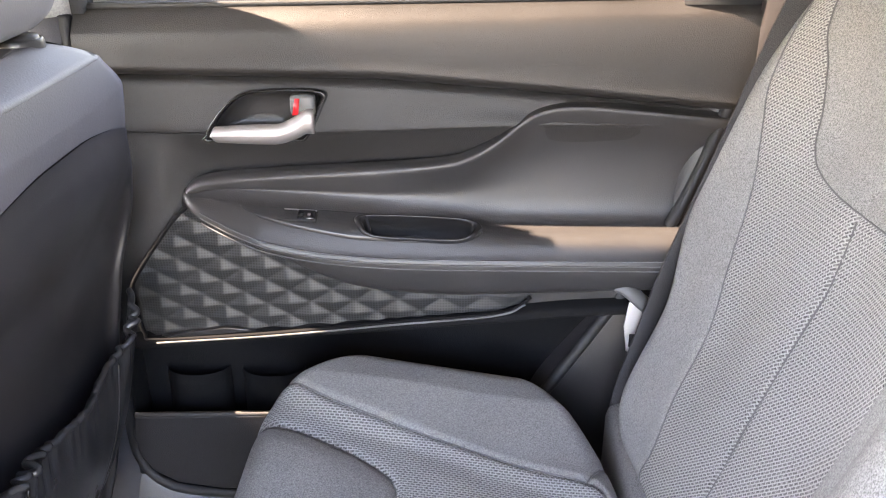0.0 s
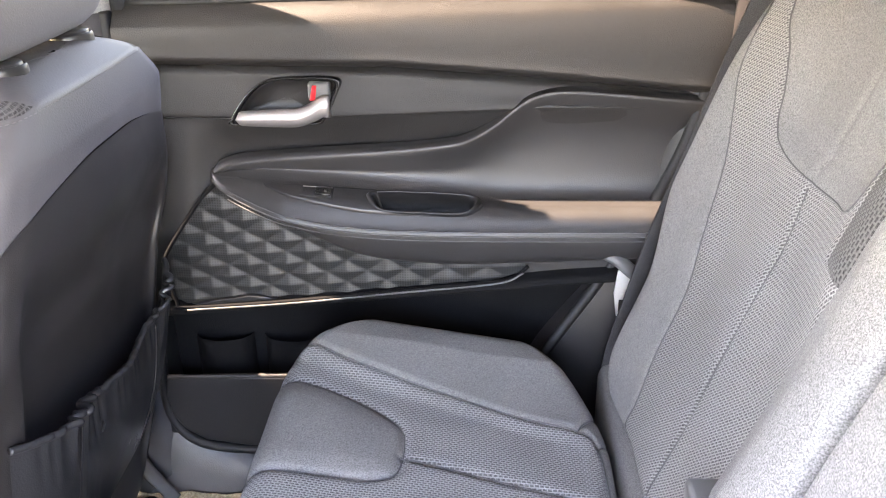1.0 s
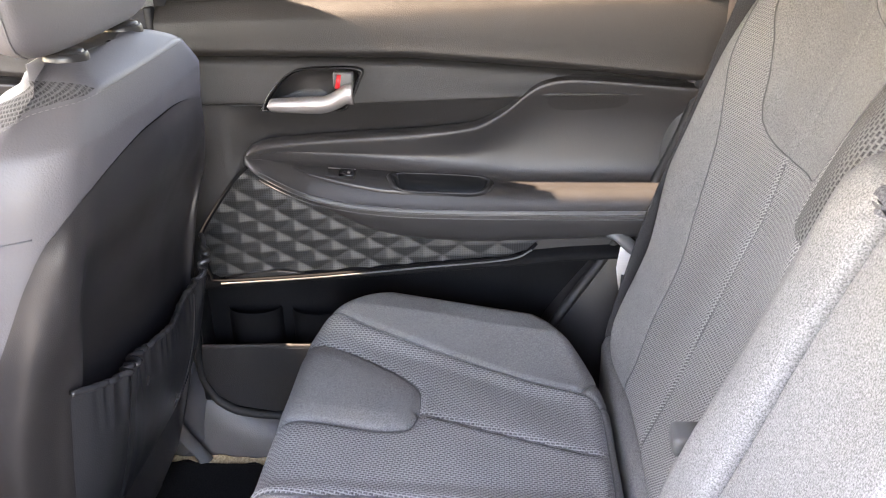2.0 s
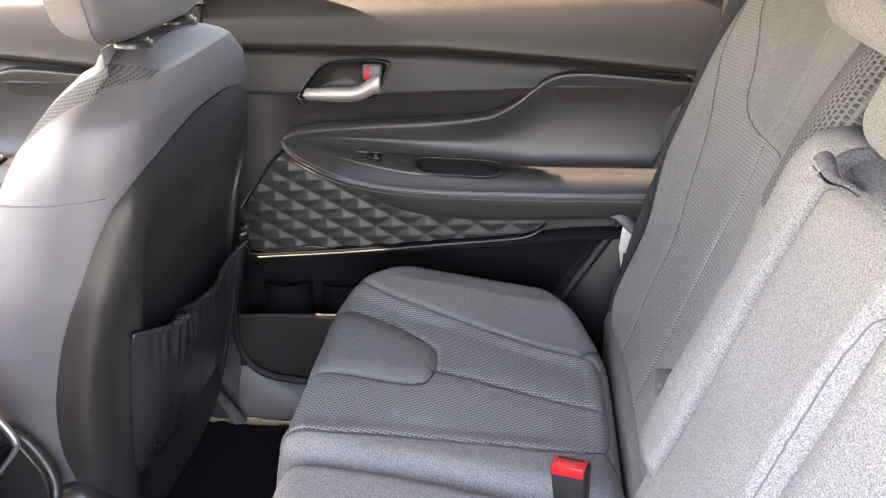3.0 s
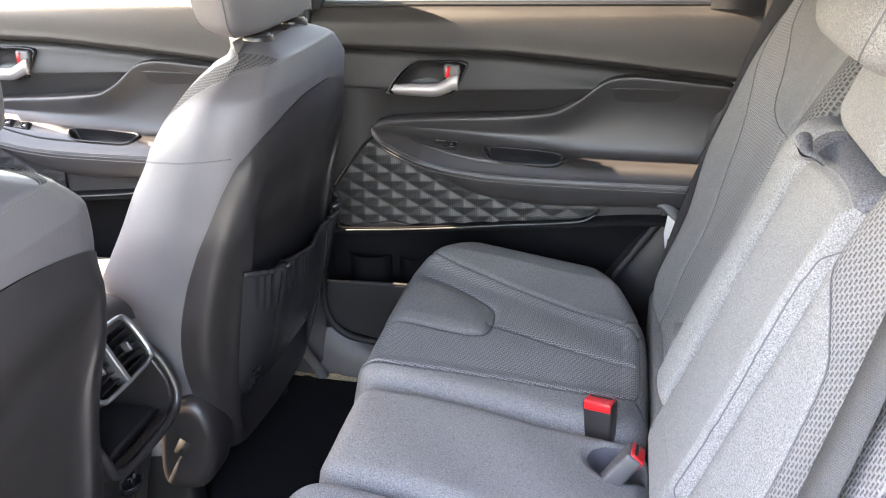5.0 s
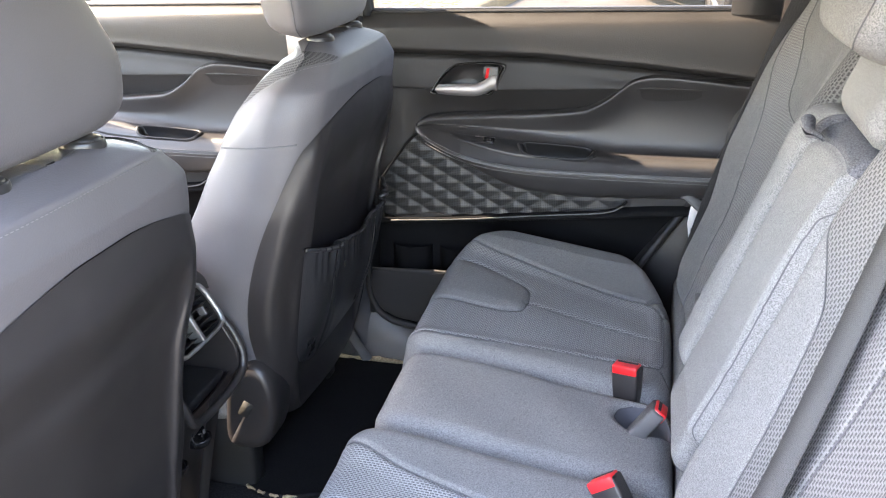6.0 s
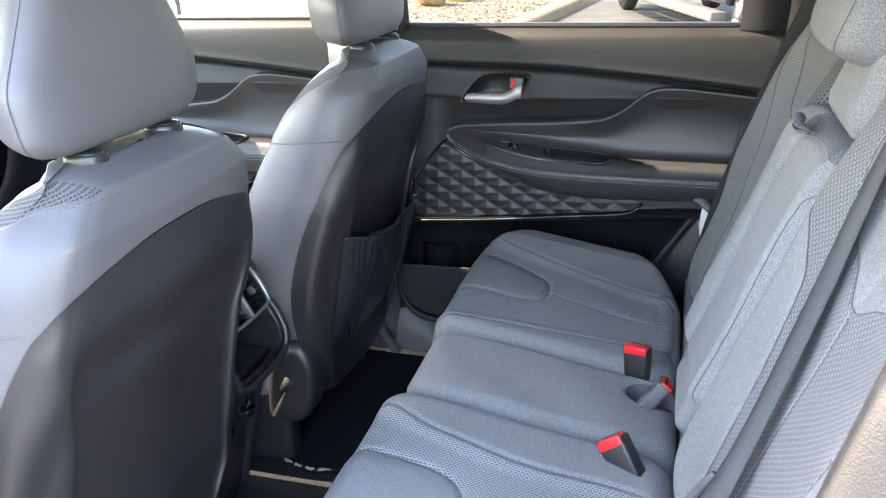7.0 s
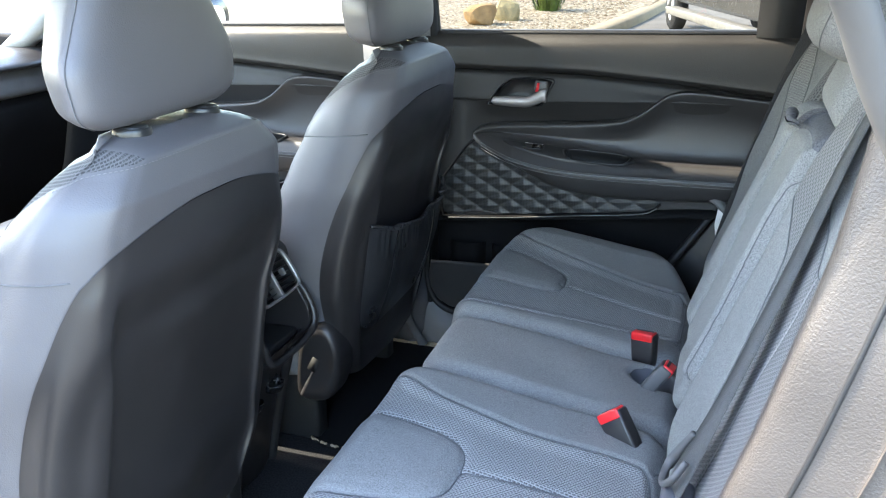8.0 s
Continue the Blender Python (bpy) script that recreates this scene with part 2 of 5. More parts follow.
def inside(x, y, outline):
    """Signed distance to an outline (positive inside), for arrays."""
    pts = np.array(outline, float)
    p = np.stack([np.asarray(x, float), np.asarray(y, float)], -1)
    best, odd = np.full(p.shape[:-1], 1e9), np.zeros(p.shape[:-1], bool)
    for a, b in zip(pts, np.roll(pts, -1, 0)):
        ab, ap = b - a, p - a
        k = np.clip((ap @ ab) / max(ab @ ab, 1e-12), 0, 1)
        best = np.minimum(best, np.linalg.norm(ap - k[..., None] * ab, axis=-1))
        crosses = (a[1] > p[..., 1]) != (b[1] > p[..., 1])
        with np.errstate(divide="ignore", invalid="ignore"):
            at = (b[0] - a[0]) * (p[..., 1] - a[1]) / (b[1] - a[1]) + a[0]
        odd ^= crosses & (p[..., 0] < at)
    return np.where(odd, best, -best)


def to_line(x, y, points):
    """Distance to an open line, for arrays."""
    pts = np.array(points, float)
    p = np.stack([np.asarray(x, float), np.asarray(y, float)], -1)
    best = np.full(p.shape[:-1], 1e9)
    for a, b in zip(pts[:-1], pts[1:]):
        ab, ap = b - a, p - a
        k = np.clip((ap @ ab) / max(ab @ ab, 1e-12), 0, 1)
        best = np.minimum(best, np.linalg.norm(ap - k[..., None] * ab, axis=-1))
    return best


def bump_at(v, lo, hi, soft):
    """1 between lo and hi, falling off over soft."""
    s = lambda k: np.clip(k, 0, 1) ** 2 * (3 - 2 * np.clip(k, 0, 1))
    return s((v - lo) / soft + 0.5) * s((hi - v) / soft + 0.5)


# ---------------------------------------------------------------- body shell round the cabin
FLOOR_Z, ROOF_Z = 0.44, 1.66


def structure(name, me, mat, label, category):
    return tagged(part(name, me, mat), label, category, kind="structure")


structure("floor", box((-2.2, -0.34, 0.36), (1.7, 1.13, FLOOR_Z), 0.01), CARPET, "black carpeted car floor", "floor")
roof_rows = []
for y, z in [(-0.30, 1.585), (-0.265, 1.615), (-0.17, 1.645), (0.36, 1.665), (0.88, 1.645), (0.97, 1.615), (1.005, 1.585), (1.015, 1.60), (0.89, 1.685), (0.36, 1.705), (-0.18, 1.685), (-0.31, 1.60), (-0.30, 1.585)]:
    roof_rows.append([(-1.26, y, z - 0.085), (-1.02, y, z - 0.035), (-0.8, y, z - 0.01), (0.0, y, z), (0.9, y, z), (1.7, y, z - 0.02)])
structure("ceiling", loft(roof_rows), HEADLINER, "light grey cloth headliner under the roof", "ceiling")
structure("wall_rear", box((1.62, -0.36, 0.4), (1.70, 1.10, 1.64), 0.01), GREY, "grey plastic tailgate trim at the rear", "wall")


def pillar(name, foot, head, width, deep, mat, label):
    """A trim-covered post from foot to head; width along the car, deep across it."""
    rows = []
    for k in np.linspace(0, 1, 12):
        p = np.array(foot) * (1 - k) + np.array(head) * k
        w = width[0] * (1 - k) + width[1] * k
        rows.append([(p[0] + a * w, p[1] + b * deep, p[2]) for a, b in [(-0.5, 0.5), (-0.5, -0.2), (-0.38, -0.45), (0, -0.5), (0.38, -0.45), (0.5, -0.2), (0.5, 0.5), (-0.5, 0.5)]])
    return structure(name, loft(rows, caps=True), mat, label, "pillar")


pillar("pillar_1", (-0.57, 1.115, 0.44), (-0.58, 1.11, 1.26), (0.16, 0.19), 0.14, SILL, "grey plastic lower pillar between the doors")
pillar("pillar_2", (-0.585, 1.105, 1.26), (-0.585, 0.985, 1.60), (0.20, 0.19), 0.11, HEADLINER, "light grey upper pillar between the doors")
pillar("pillar_3", (-0.72, -0.37, 0.46), (-0.70, -0.26, 1.59), (0.13, 0.09), 0.07, GREY, "grey plastic pillar by the open door")
pillar("pillar_4", (-1.75, 1.06, 1.20), (-1.22, 0.95, 1.52), (0.10, 0.08), 0.06, HEADLINER, "light grey windscreen pillar")
pillar("pillar_5", (-1.75, -0.38, 1.20), (-1.22, -0.255, 1.52), (0.10, 0.08), 0.06, HEADLINER, "light grey windscreen pillar on the driver's side")
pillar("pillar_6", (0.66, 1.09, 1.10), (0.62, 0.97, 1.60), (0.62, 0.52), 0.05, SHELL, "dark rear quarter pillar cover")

# far sill, wheel arch cover, and the near side's sill and quarter trim
sill_rows = []
for x in np.linspace(-1.9, 0.45, 40):
    up = 0.10 * np.clip((-0.38 - x) / 0.12, 0, 1) ** 2 * np.clip((x + 0.75) / 0.1, 0, 1)
    sill_rows.append([(x, y, z) for y, z in smooth_line([(1.045, 0.43), (1.050, 0.465), (1.060, 0.490 + up * 0.5), (1.085, 0.510 + up), (1.12, 0.515 + up), (1.14, 0.45)], 4)])
structure("trim_1", loft(sill_rows), SILL, "grey plastic door sill cover", "trim")
arch_rows = []
for z in np.linspace(0.46, 1.24, 24):
    lead = np.interp(z, [0.46, 0.74, 0.911, 1.25], [-0.02, 0.128, 0.238, 0.345])
    arch_rows.append([(x, y, z) for x, y in [(lead - 0.012, 1.12), (lead, 1.085), (lead + 0.02, 1.075), (lead + 0.12, 1.075), (0.75, 1.07)]])
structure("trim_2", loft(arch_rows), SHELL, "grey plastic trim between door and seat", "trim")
bracket = [(-0.562, 1.020, 0.555), (-0.548, 1.022, 0.535), (-0.530, 1.024, 0.500), (-0.512, 1.026, 0.470), (-0.500, 1.026, 0.448)]
tagged(part("belt_anchor", tube(bracket, [0.010, 0.013, 0.012, 0.011, 0.013], 12, flat=0.35), GREY), "grey strap bracket standing beside the door sill", "bracket")
# pale tan strip stands in for sunlight falling along the sill's foot
EDGE = heather("tan_sunlit_edge", (0.30, 0.23, 0.14), (0.55, 0.45, 0.30), 1.0, 0.003, 0.0)
sun_strip = []
for x in np.linspace(-0.66, -0.16, 60):
    k = 0.004 + 0.003 * math.sin(x * 61) + 0.003 * math.sin(x * 143 + 1) + 0.008 * math.exp(-((x + 0.47) / 0.03) ** 2)
    sun_strip.append([(x, 1.044, 0.446), (x, 1.042, 0.4475 + 0.4 * k), (x, 1.040, 0.4475 + 0.4 * k), (x, 1.0395 - k, 0.4465), (x, 1.0385 - k, 0.442)])
structure("trim_8", loft(sun_strip), EDGE, "pale tan strip painted as sunlight on the carpet along the sill", "trim")
near_rows = []
for z in np.linspace(0.46, 1.46, 40):
    lead = np.interp(z, [0.46, 0.74, 0.90, 1.014, 1.10, 1.255, 1.331, 1.46], [0.02, 0.13, 0.20, 0.247, 0.273, 0.312, 0.325, 0.34])
    y0 = -0.30 + 0.02 * np.clip((z - 1.2) / 0.2, 0, 1)
    near_rows.append([(x, y, z) for x, y in smooth_line([(0.62, y0 + 0.035), (lead + 0.10, y0 + 0.030), (lead + 0.02, y0 + 0.022), (lead + 0.002, y0 + 0.004), (lead + 0.012, y0 - 0.014), (lead + 0.05, y0 - 0.026), (lead + 0.082, y0 - 0.036), (lead + 0.086, y0 - 0.040), (lead + 0.090, y0 - 0.037), (lead + 0.14, y0 - 0.05), (lead + 0.30, y0 - 0.06)], 4)])
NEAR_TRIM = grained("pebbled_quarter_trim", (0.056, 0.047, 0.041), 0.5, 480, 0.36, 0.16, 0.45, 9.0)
SEAL_GREY = grained("grey_door_rubber", (0.07, 0.067, 0.065), 0.6, 500, 0.05, 0.1)
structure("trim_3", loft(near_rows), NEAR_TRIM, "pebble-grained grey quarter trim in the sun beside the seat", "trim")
joint = []
for z in np.linspace(0.95, 1.32, 12):
    lead = np.interp(z, [0.46, 0.74, 0.90, 1.014, 1.10, 1.255, 1.331, 1.46], [0.02, 0.13, 0.20, 0.247, 0.273, 0.312, 0.325, 0.34])
    joint.append((lead + 0.045, -0.3245 + 0.02 * np.clip((z - 1.2) / 0.2, 0, 1), z))
structure("trim_7", tube(joint, 0.0024, 8, n=4), BLACK, "dark joint along the quarter trim", "trim")
structure("trim_4", loft([[(x, y, z) for y, z in smooth_line([(-0.28, 0.43), (-0.29, 0.475), (-0.32, 0.505), (-0.36, 0.515), (-0.41, 0.50), (-0.43, 0.42)], 4)] for x in np.linspace(-1.9, 0.3, 20)]), GREY, "grey plastic door sill cover at the open door", "trim")
structure("trim_5", tube([(0.276, -0.39, 1.48), (0.297, -0.37, 1.44), (0.320, -0.35, 1.39), (0.359, -0.335, 1.315), (0.424, -0.33, 1.18), (0.485, -0.34, 0.9)], 0.013, 14), SEAL_GREY, "light rubber seal round the open door", "seal")

# out of view: plain blocks for the near doors, added to cut side light
structure("door_1", box((-0.66, -1.36, 0.50), (-0.57, -0.44, 1.26), 0.03), DOOR, "unseen dark block for the open rear door, shading the driver seat", "car door")
structure("wall_near_front", box((-1.45, -0.40, 0.45), (-0.78, -0.34, 1.25), 0.02), DOOR, "unseen dark wall for the closed front driver door, keeping light out", "wall")
structure("wall_near_quarter", box((0.58, -0.37, 0.42), (1.66, -0.32, 1.60), 0.02), DOOR, "dark rear quarter wall on the driver's side", "wall")
structure("wall_far_quarter", box((0.80, 1.08, 0.42), (1.66, 1.13, 1.60), 0.02), DOOR, "dark rear quarter wall on the passenger side", "wall")
structure("wall_cowl", box((-2.2, 1.07, 0.40), (-1.462, 1.12, 1.235), 0.01), DOOR_LOW, "black side cover beside the dashboard", "panel")
structure("wall_seat_base", box((-0.16, -0.25, 0.44), (0.30, 1.02, 0.60), 0.02), BLACK, "black base under the rear seats", "seat base")
structure("wall_seat_gap", box((0.200, -0.25, 0.60), (0.45, 1.02, 0.752), 0.02), CLOTH, "grey cloth gap cover behind the rear cushions", "panel")


# ---------------------------------------------------------------- padded blocks
def split_many(verts, uv, quads, odd, field):
    """Cuts faces along field = 0. Returns (verts, uv, faces) twice: where the field is positive, and the rest."""
    made = []
    for want in (True, False):
        v, t, polys, cut = list(verts), list(uv), [], {}
        ok = field[quads] > 0 if len(quads) else np.zeros((0, 4), bool)
        keep = ok.all(1) if want else (~ok).all(1)
        polys += [tuple(int(i) for i in f) for f in quads[keep]]
        mixed = [tuple(f) for f in quads[ok.any(1) & ~ok.all(1)]] + [tuple(f) for f in odd]
        for f in mixed:
            ring = []
            for a, b in zip(f, f[1:] + f[:1]):
                fa, fb = field[a], field[b]
                if (fa > 0) == want:
                    ring.append(int(a))
                if (fa > 0) != (fb > 0):
                    key = (min(a, b), max(a, b))
                    if key not in cut:
                        k = fa / (fa - fb)
                        cut[key] = len(v)
                        v.append(verts[a] + (verts[b] - verts[a]) * k)
                        t.append(uv[a] + (uv[b] - uv[a]) * k)
                    ring.append(cut[key])
            if len(ring) > 2:
                polys.append(tuple(ring))
        used = sorted({i for f in polys for i in f})
        at = {i: k for k, i in enumerate(used)}
        made.append((np.array([v[i] for i in used]).reshape(-1, verts.shape[1]), np.array([t[i] for i in used]).reshape(-1, 2), [tuple(at[i] for i in f) for f in polys]))
    return made


def padded(parent, w, h, depth, corner, edge, place, panels, rest, side, top=None, seams=(), n=(110, 110), groove=(0.0045, 0.0045), swell=0.0, flip=False, warp=None, cords=()):
    """A padded block: the main cover is one part; its sewn panels, its side and its seam cords are parts of that.
    panels: (name, function of local x, y that is positive inside, material, label), first come, first cut.
    cords: lines of local x, y along which a dark sewn seam runs."""
    v, uv, faces, sides, back = slab(w, h, depth, corner, edge, top, n, [p[1] for p in panels] + list(seams), groove, swell, warp)
    world_v = place(v)
    if flip:
        faces, sides, back = faces[:, ::-1], sides[:, ::-1], back[::-1]
    now = (np.concatenate([world_v, v[:, :2]], 1), uv, faces, [])
    cut = []
    for name, fn, mat, label in panels:
        packed, tv, quads, odd = now
        (va, ta, fa), (vb, tb, fb) = split_many(packed, tv, quads, odd, fn(packed[:, 3], packed[:, 4]))
        if fa:
            cut.append((name, mesh_of(name, va[:, :3], fa, ta), mat, label))
        now = (vb, tb, np.array([f for f in fb if len(f) == 4], int).reshape(-1, 4), [f for f in fb if len(f) != 4])
    packed, tv, quads, odd = now
    main = part(rest[0], mesh_of(rest[0], packed[:, :3], [tuple(f) for f in quads] + odd, tv), rest[1], parent, rest[2])
    for name, me, mat, label in cut:
        part(name, me, mat, main, label)
    used = np.unique(sides)
    at = np.zeros(len(v), int)
    at[used] = np.arange(len(used))
    part(side[0], mesh_of(side[0], world_v[used], [tuple(f) for f in at[sides]] + [tuple(at[back])], uv[used]), side[1], main, side[2])
    top_v = v[:n[0] * n[1]]
    for line in cords:
        line = np.array(line, float)
        far = np.concatenate([[0], np.cumsum(np.linalg.norm(np.diff(line, axis=0), axis=1))])
        spots = np.stack([np.interp(np.arange(0, far[-1], 0.008), far, line[:, k]) for k in (0, 1)], -1)
        run = []
        for q in list(spots) + [None]:
            ok = False
            if q is not None:
                gap = ((top_v[:, :2] - q) ** 2).sum(1)
                i = np.argsort(gap)[:4]
                ok = gap[i[0]] < 0.005 ** 2
            if ok:
                wgt = 1 / (gap[i] + 1e-7)
                run.append(place(np.array([[q[0], q[1], (top_v[i, 2] * wgt).sum() / wgt.sum() + 0.0006]]))[0])
            else:
                if len(run) > 3:
                    part("seam", tube(run, 0.0009, 6, n=2), SEAM, main)
                run = []
    return main


def on_cushion(cx, cy, z, slope=0.16):
    """Places a block lying on the seat base; its front is raised."""
    def place(v):
        return np.stack([v[:, 0] + cx, v[:, 1] + cy, z + v[:, 2] - slope * v[:, 0]], -1)
    return place


LEAN_BACK = radians(19.8)


def on_back(cy, off=0.0, z=1.08, roll=0.0):
    """Places a block on the leaning seat back: x goes across the car, y up the back, z forwards."""
    s, c = math.sin(LEAN_BACK), math.cos(LEAN_BACK)
    bx = 0.236 + 0.36 * (z - 0.82) - off
    def place(v):
        a, b = v[:, 0] * math.cos(roll) - v[:, 1] * math.sin(roll), v[:, 0] * math.sin(roll) + v[:, 1] * math.cos(roll)
        return np.stack([bx + b * s - v[:, 2] * c, cy + a, z + b * c + v[:, 2] * s], -1)
    return place


def shape(points, n=6):
    """A closed outline rounded through points."""
    p = list(points)
    line = smooth_line([p[-1]] + p + [p[0], p[1]], n)
    return line[n:-n]


def stitches(parent, line, mat, step=0.006, length=0.0038, radius=0.0006, label=""):
    """A row of thread stitches along a line of places, joined into one part."""
    line = np.array(line, float)
    d = np.concatenate([[0], np.cumsum(np.linalg.norm(np.diff(line, axis=0), axis=1))])
    verts, faces = [], []
    for s in np.arange(0, d[-1] - length, step):
        a, b = [Vector([np.interp(q, d, line[:, k]) for k in range(3)]) for q in (s, s + length)]
        way = (b - a).normalized()
        side = way.orthogonal().normalized()
        other = way.cross(side)
        i = len(verts)
        for p, r in ((a, 0.4), ((a + b) / 2, 1.0), (b, 0.4)):
            verts += [p + (side * math.cos(q) + other * math.sin(q)) * radius * r for q in (0, 1.57, 3.14, 4.71)]
        for k in (0, 4):
            faces += [(i + k + j, i + k + (j + 1) % 4, i + k + 4 + (j + 1) % 4, i + k + 4 + j) for j in range(4)]
    return part("stitching", mesh_of("stitching", verts, faces), mat, parent, label)


# ---------------------------------------------------------------- rear seats
SEAM = material("seam_thread", (0.10, 0.10, 0.105), 0.85)


def rear_cushion(seat, cx, cy, w, h, outline, tongue, mid, side=1):
    out, ton = shape(outline), shape(tongue)
    knit = lambda x, y: inside(x, y * side, out)
    pan = lambda x, y: inside(x, y * side, ton)
    x0, x1 = -w / 2, w / 2
    def warp(x, y):
        q = y * side
        f = x0 + 0.125 * np.clip((q - 0.10) / 0.165, 0, 1) ** 2.2
        r = x1 - 0.105 * np.clip((q - 0.05) / 0.215, 0, 1) ** 2.0
        return f + (x - x0) * (r - f) / (x1 - x0), y
    def top(x, y):
        q = y * side
        dip = -0.007 * np.clip(knit(x, y) / 0.03, 0, 1) + 0.005 * np.clip(pan(x, y) / 0.03, 0, 1)
        outer = 0.019 * np.clip((q - 0.09) / 0.10, 0, 1) ** 1.4
        roll = -1.1 * np.clip(-(x + 0.14), 0, 1) ** 2 - 0.5 * np.clip(x - 0.16, 0, 1) ** 2
        wave = 0.0016 * np.sin(x * 31 + 1.3 * np.sin(y * 17)) * np.sin(y * 23 + 0.7)
        return dip + outer + roll + wave
    near, near_2, far = [(0.182, 0.070), (0.213, 0.120)], [(0.207, 0.045), (0.235, 0.085), (0.25, 0.11)], [(0.205, -0.165), (0.235, -0.215)]
    flat = lambda line: [(x, y * side) for x, y in line]
    seams = [lambda x, y: to_line(x, y * side, mid), lambda x, y: to_line(x, y * side, near), lambda x, y: to_line(x, y * side, near_2), lambda x, y: to_line(x, y * side, far)]
    padded(seat, w, h, 0.20, 0.05, 0.04, on_cushion(cx, cy, 0.792),
           [("centre_panel", pan, CLOTH, ""), ("knit_insert", knit, KNIT, "grey knitted insert with short dark dashes")],
           ("cushion", CLOTH, ""), ("side_cover", CLOTH, ""), top, seams, n=(160, 170), swell=0.012, warp=warp,
           cords=[flat(np.vstack([out, out[:1]])), flat(np.vstack([ton, ton[:1]])), flat(mid), flat(near), flat(near_2), flat(far)])


def rear_back(seat, cy, w, h, pan_pts, knit_pts, mid_line, off=0.0, bolster=0.035, knit_mat=None, inner=1.0, inner_low=1.0, taper=0.0):
    def warp(x, y):
        k = np.clip((-0.02 - y) / 0.16, 0, 1)
        return np.where(x > 0, x * (1 - taper * k * k * (3 - 2 * k)), x), y
    pan_line, knit_line = shape(pan_pts), shape(knit_pts)
    pan = lambda x, y: inside(x, y, pan_line)
    knit = lambda x, y: inside(x, y, knit_line)
    def top(x, y):
        edge = np.clip((np.abs(x) - 0.06) / (w / 2 - 0.06), 0, 1)
        tall = np.where(x > 0, bolster, bolster * np.interp(y, [-0.12, 0.05], [min(1, inner * inner_low), inner]))
        wave = 0.0015 * np.sin(x * 29 + 1.1 * np.sin(y * 13)) * np.sin(y * 19)
        return tall * edge ** 1.35 * bump_at(y, -0.40, 0.27, 0.34) - 0.007 * np.clip(pan(x, y) / 0.03, 0, 1) + wave
    padded(seat, w, h, 0.12, 0.08, 0.05, on_back(cy, off), [("head_panel", pan, CLOTH, "")] + ([("knit_edge", lambda x, y: np.minimum(-0.184 - x, y - 0.05), KNIT_STRIP, "dark dashed knit edge strip")] if taper else []) + [("knit_insert", knit, knit_mat or KNIT_BACK, "grey ribbed knit insert"), ("side_bolster", lambda x, y: x - np.interp(y, [p[1] for p in mid_line[::-1]], [p[0] for p in mid_line[::-1]]), CLOTH, "")],
           ("backrest", CLOTH, ""), ("side_cover", CLOTH, ""), top, [lambda x, y: to_line(x, y, mid_line)], n=(160, 180), groove=(0.0035, 0.0022), swell=0.01, flip=True, warp=warp,
           cords=[np.vstack([pan_line, pan_line[:1]]), np.vstack([knit_line, knit_line[:1]]), mid_line])


A_OUT = [(-0.30, -0.19), (-0.30, 0.0), (-0.26, 0.185), (-0.19, 0.172), (-0.12, 0.142), (0.009, 0.104), (0.10, 0.080), (0.175, 0.068), (0.203, 0.050), (0.210, 0.0), (0.210, -0.10), (0.207, -0.145), (0.190, -0.168), (0.126, -0.180), (0.03, -0.194), (-0.08, -0.207), (-0.19, -0.225)]
A_TON = [(-0.30, -0.075), (-0.12, -0.08), (-0.065, -0.075), (-0.045, -0.055), (-0.042, 0.0), (-0.055, 0.035), (-0.11, 0.07), (-0.2, 0.10), (-0.30, 0.11), (-0.34, 0.0)]
B_OUT = [(-0.30, -0.17), (-0.30, 0.0), (-0.26, 0.185), (-0.19, 0.187), (-0.12, 0.165), (0.02, 0.095), (0.10, 0.062), (0.175, 0.035), (0.203, 0.005), (0.208, -0.06), (0.205, -0.12), (0.195, -0.155), (0.165, -0.165), (0.0, -0.165), (-0.12, -0.19), (-0.20, -0.225), (-0.27, -0.235)]
B_TON = [(-0.30, -0.105), (-0.16, -0.105), (-0.085, -0.098), (-0.052, -0.07), (-0.045, -0.02), (-0.055, 0.035), (-0.11, 0.07), (-0.2, 0.10), (-0.30, 0.11), (-0.34, 0.0)]
seat_a = thing("rear_seat", "grey heather cloth rear seat with knitted inserts beside closed door", "car seat", (0.0, 0.757, 0.60), "rear seats")
rear_cushion(seat_a, -0.03, 0.757, 0.45, 0.53, A_OUT, A_TON, [(-0.045, -0.03), (0.2, -0.065)])
rear_back(seat_a, 0.752, 0.54, 0.74,
          [(-0.152, 0.090), (-0.10, 0.080), (-0.045, 0.075), (0.03, 0.073), (0.080, 0.079), (0.106, 0.098), (0.122, 0.13), (0.150, 0.17), (0.19, 0.22), (0.21, 0.34), (0.10, 0.45), (-0.10, 0.45), (-0.20, 0.40), (-0.184, 0.25), (-0.175, 0.14)],
          [(0.078, -0.42), (0.084, -0.31), (0.096, -0.24), (0.103, -0.145), (0.125, -0.08), (0.152, 0.006), (0.192, 0.083), (0.217, 0.135), (0.24, 0.25), (0.25, 0.42), (0.0, 0.48), (-0.32, 0.40), (-0.30, 0.14), (-0.26, 0.0), (-0.26, -0.15), (-0.26, -0.42)],
          [(-0.025, 0.065), (-0.045, 0.0), (-0.046, -0.08), (-0.052, -0.24), (-0.055, -0.45)], 0.0, 0.052, None, 1.2, 0.2, 0.19)
seat_b = thing("rear_seat", "grey heather cloth rear seat with knitted inserts beside open door", "car seat", (0.0, -0.02, 0.60), "rear seats")
rear_cushion(seat_b, -0.03, -0.02, 0.45, 0.57, B_OUT, B_TON, [(-0.045, -0.03), (0.2, -0.065)], -1)
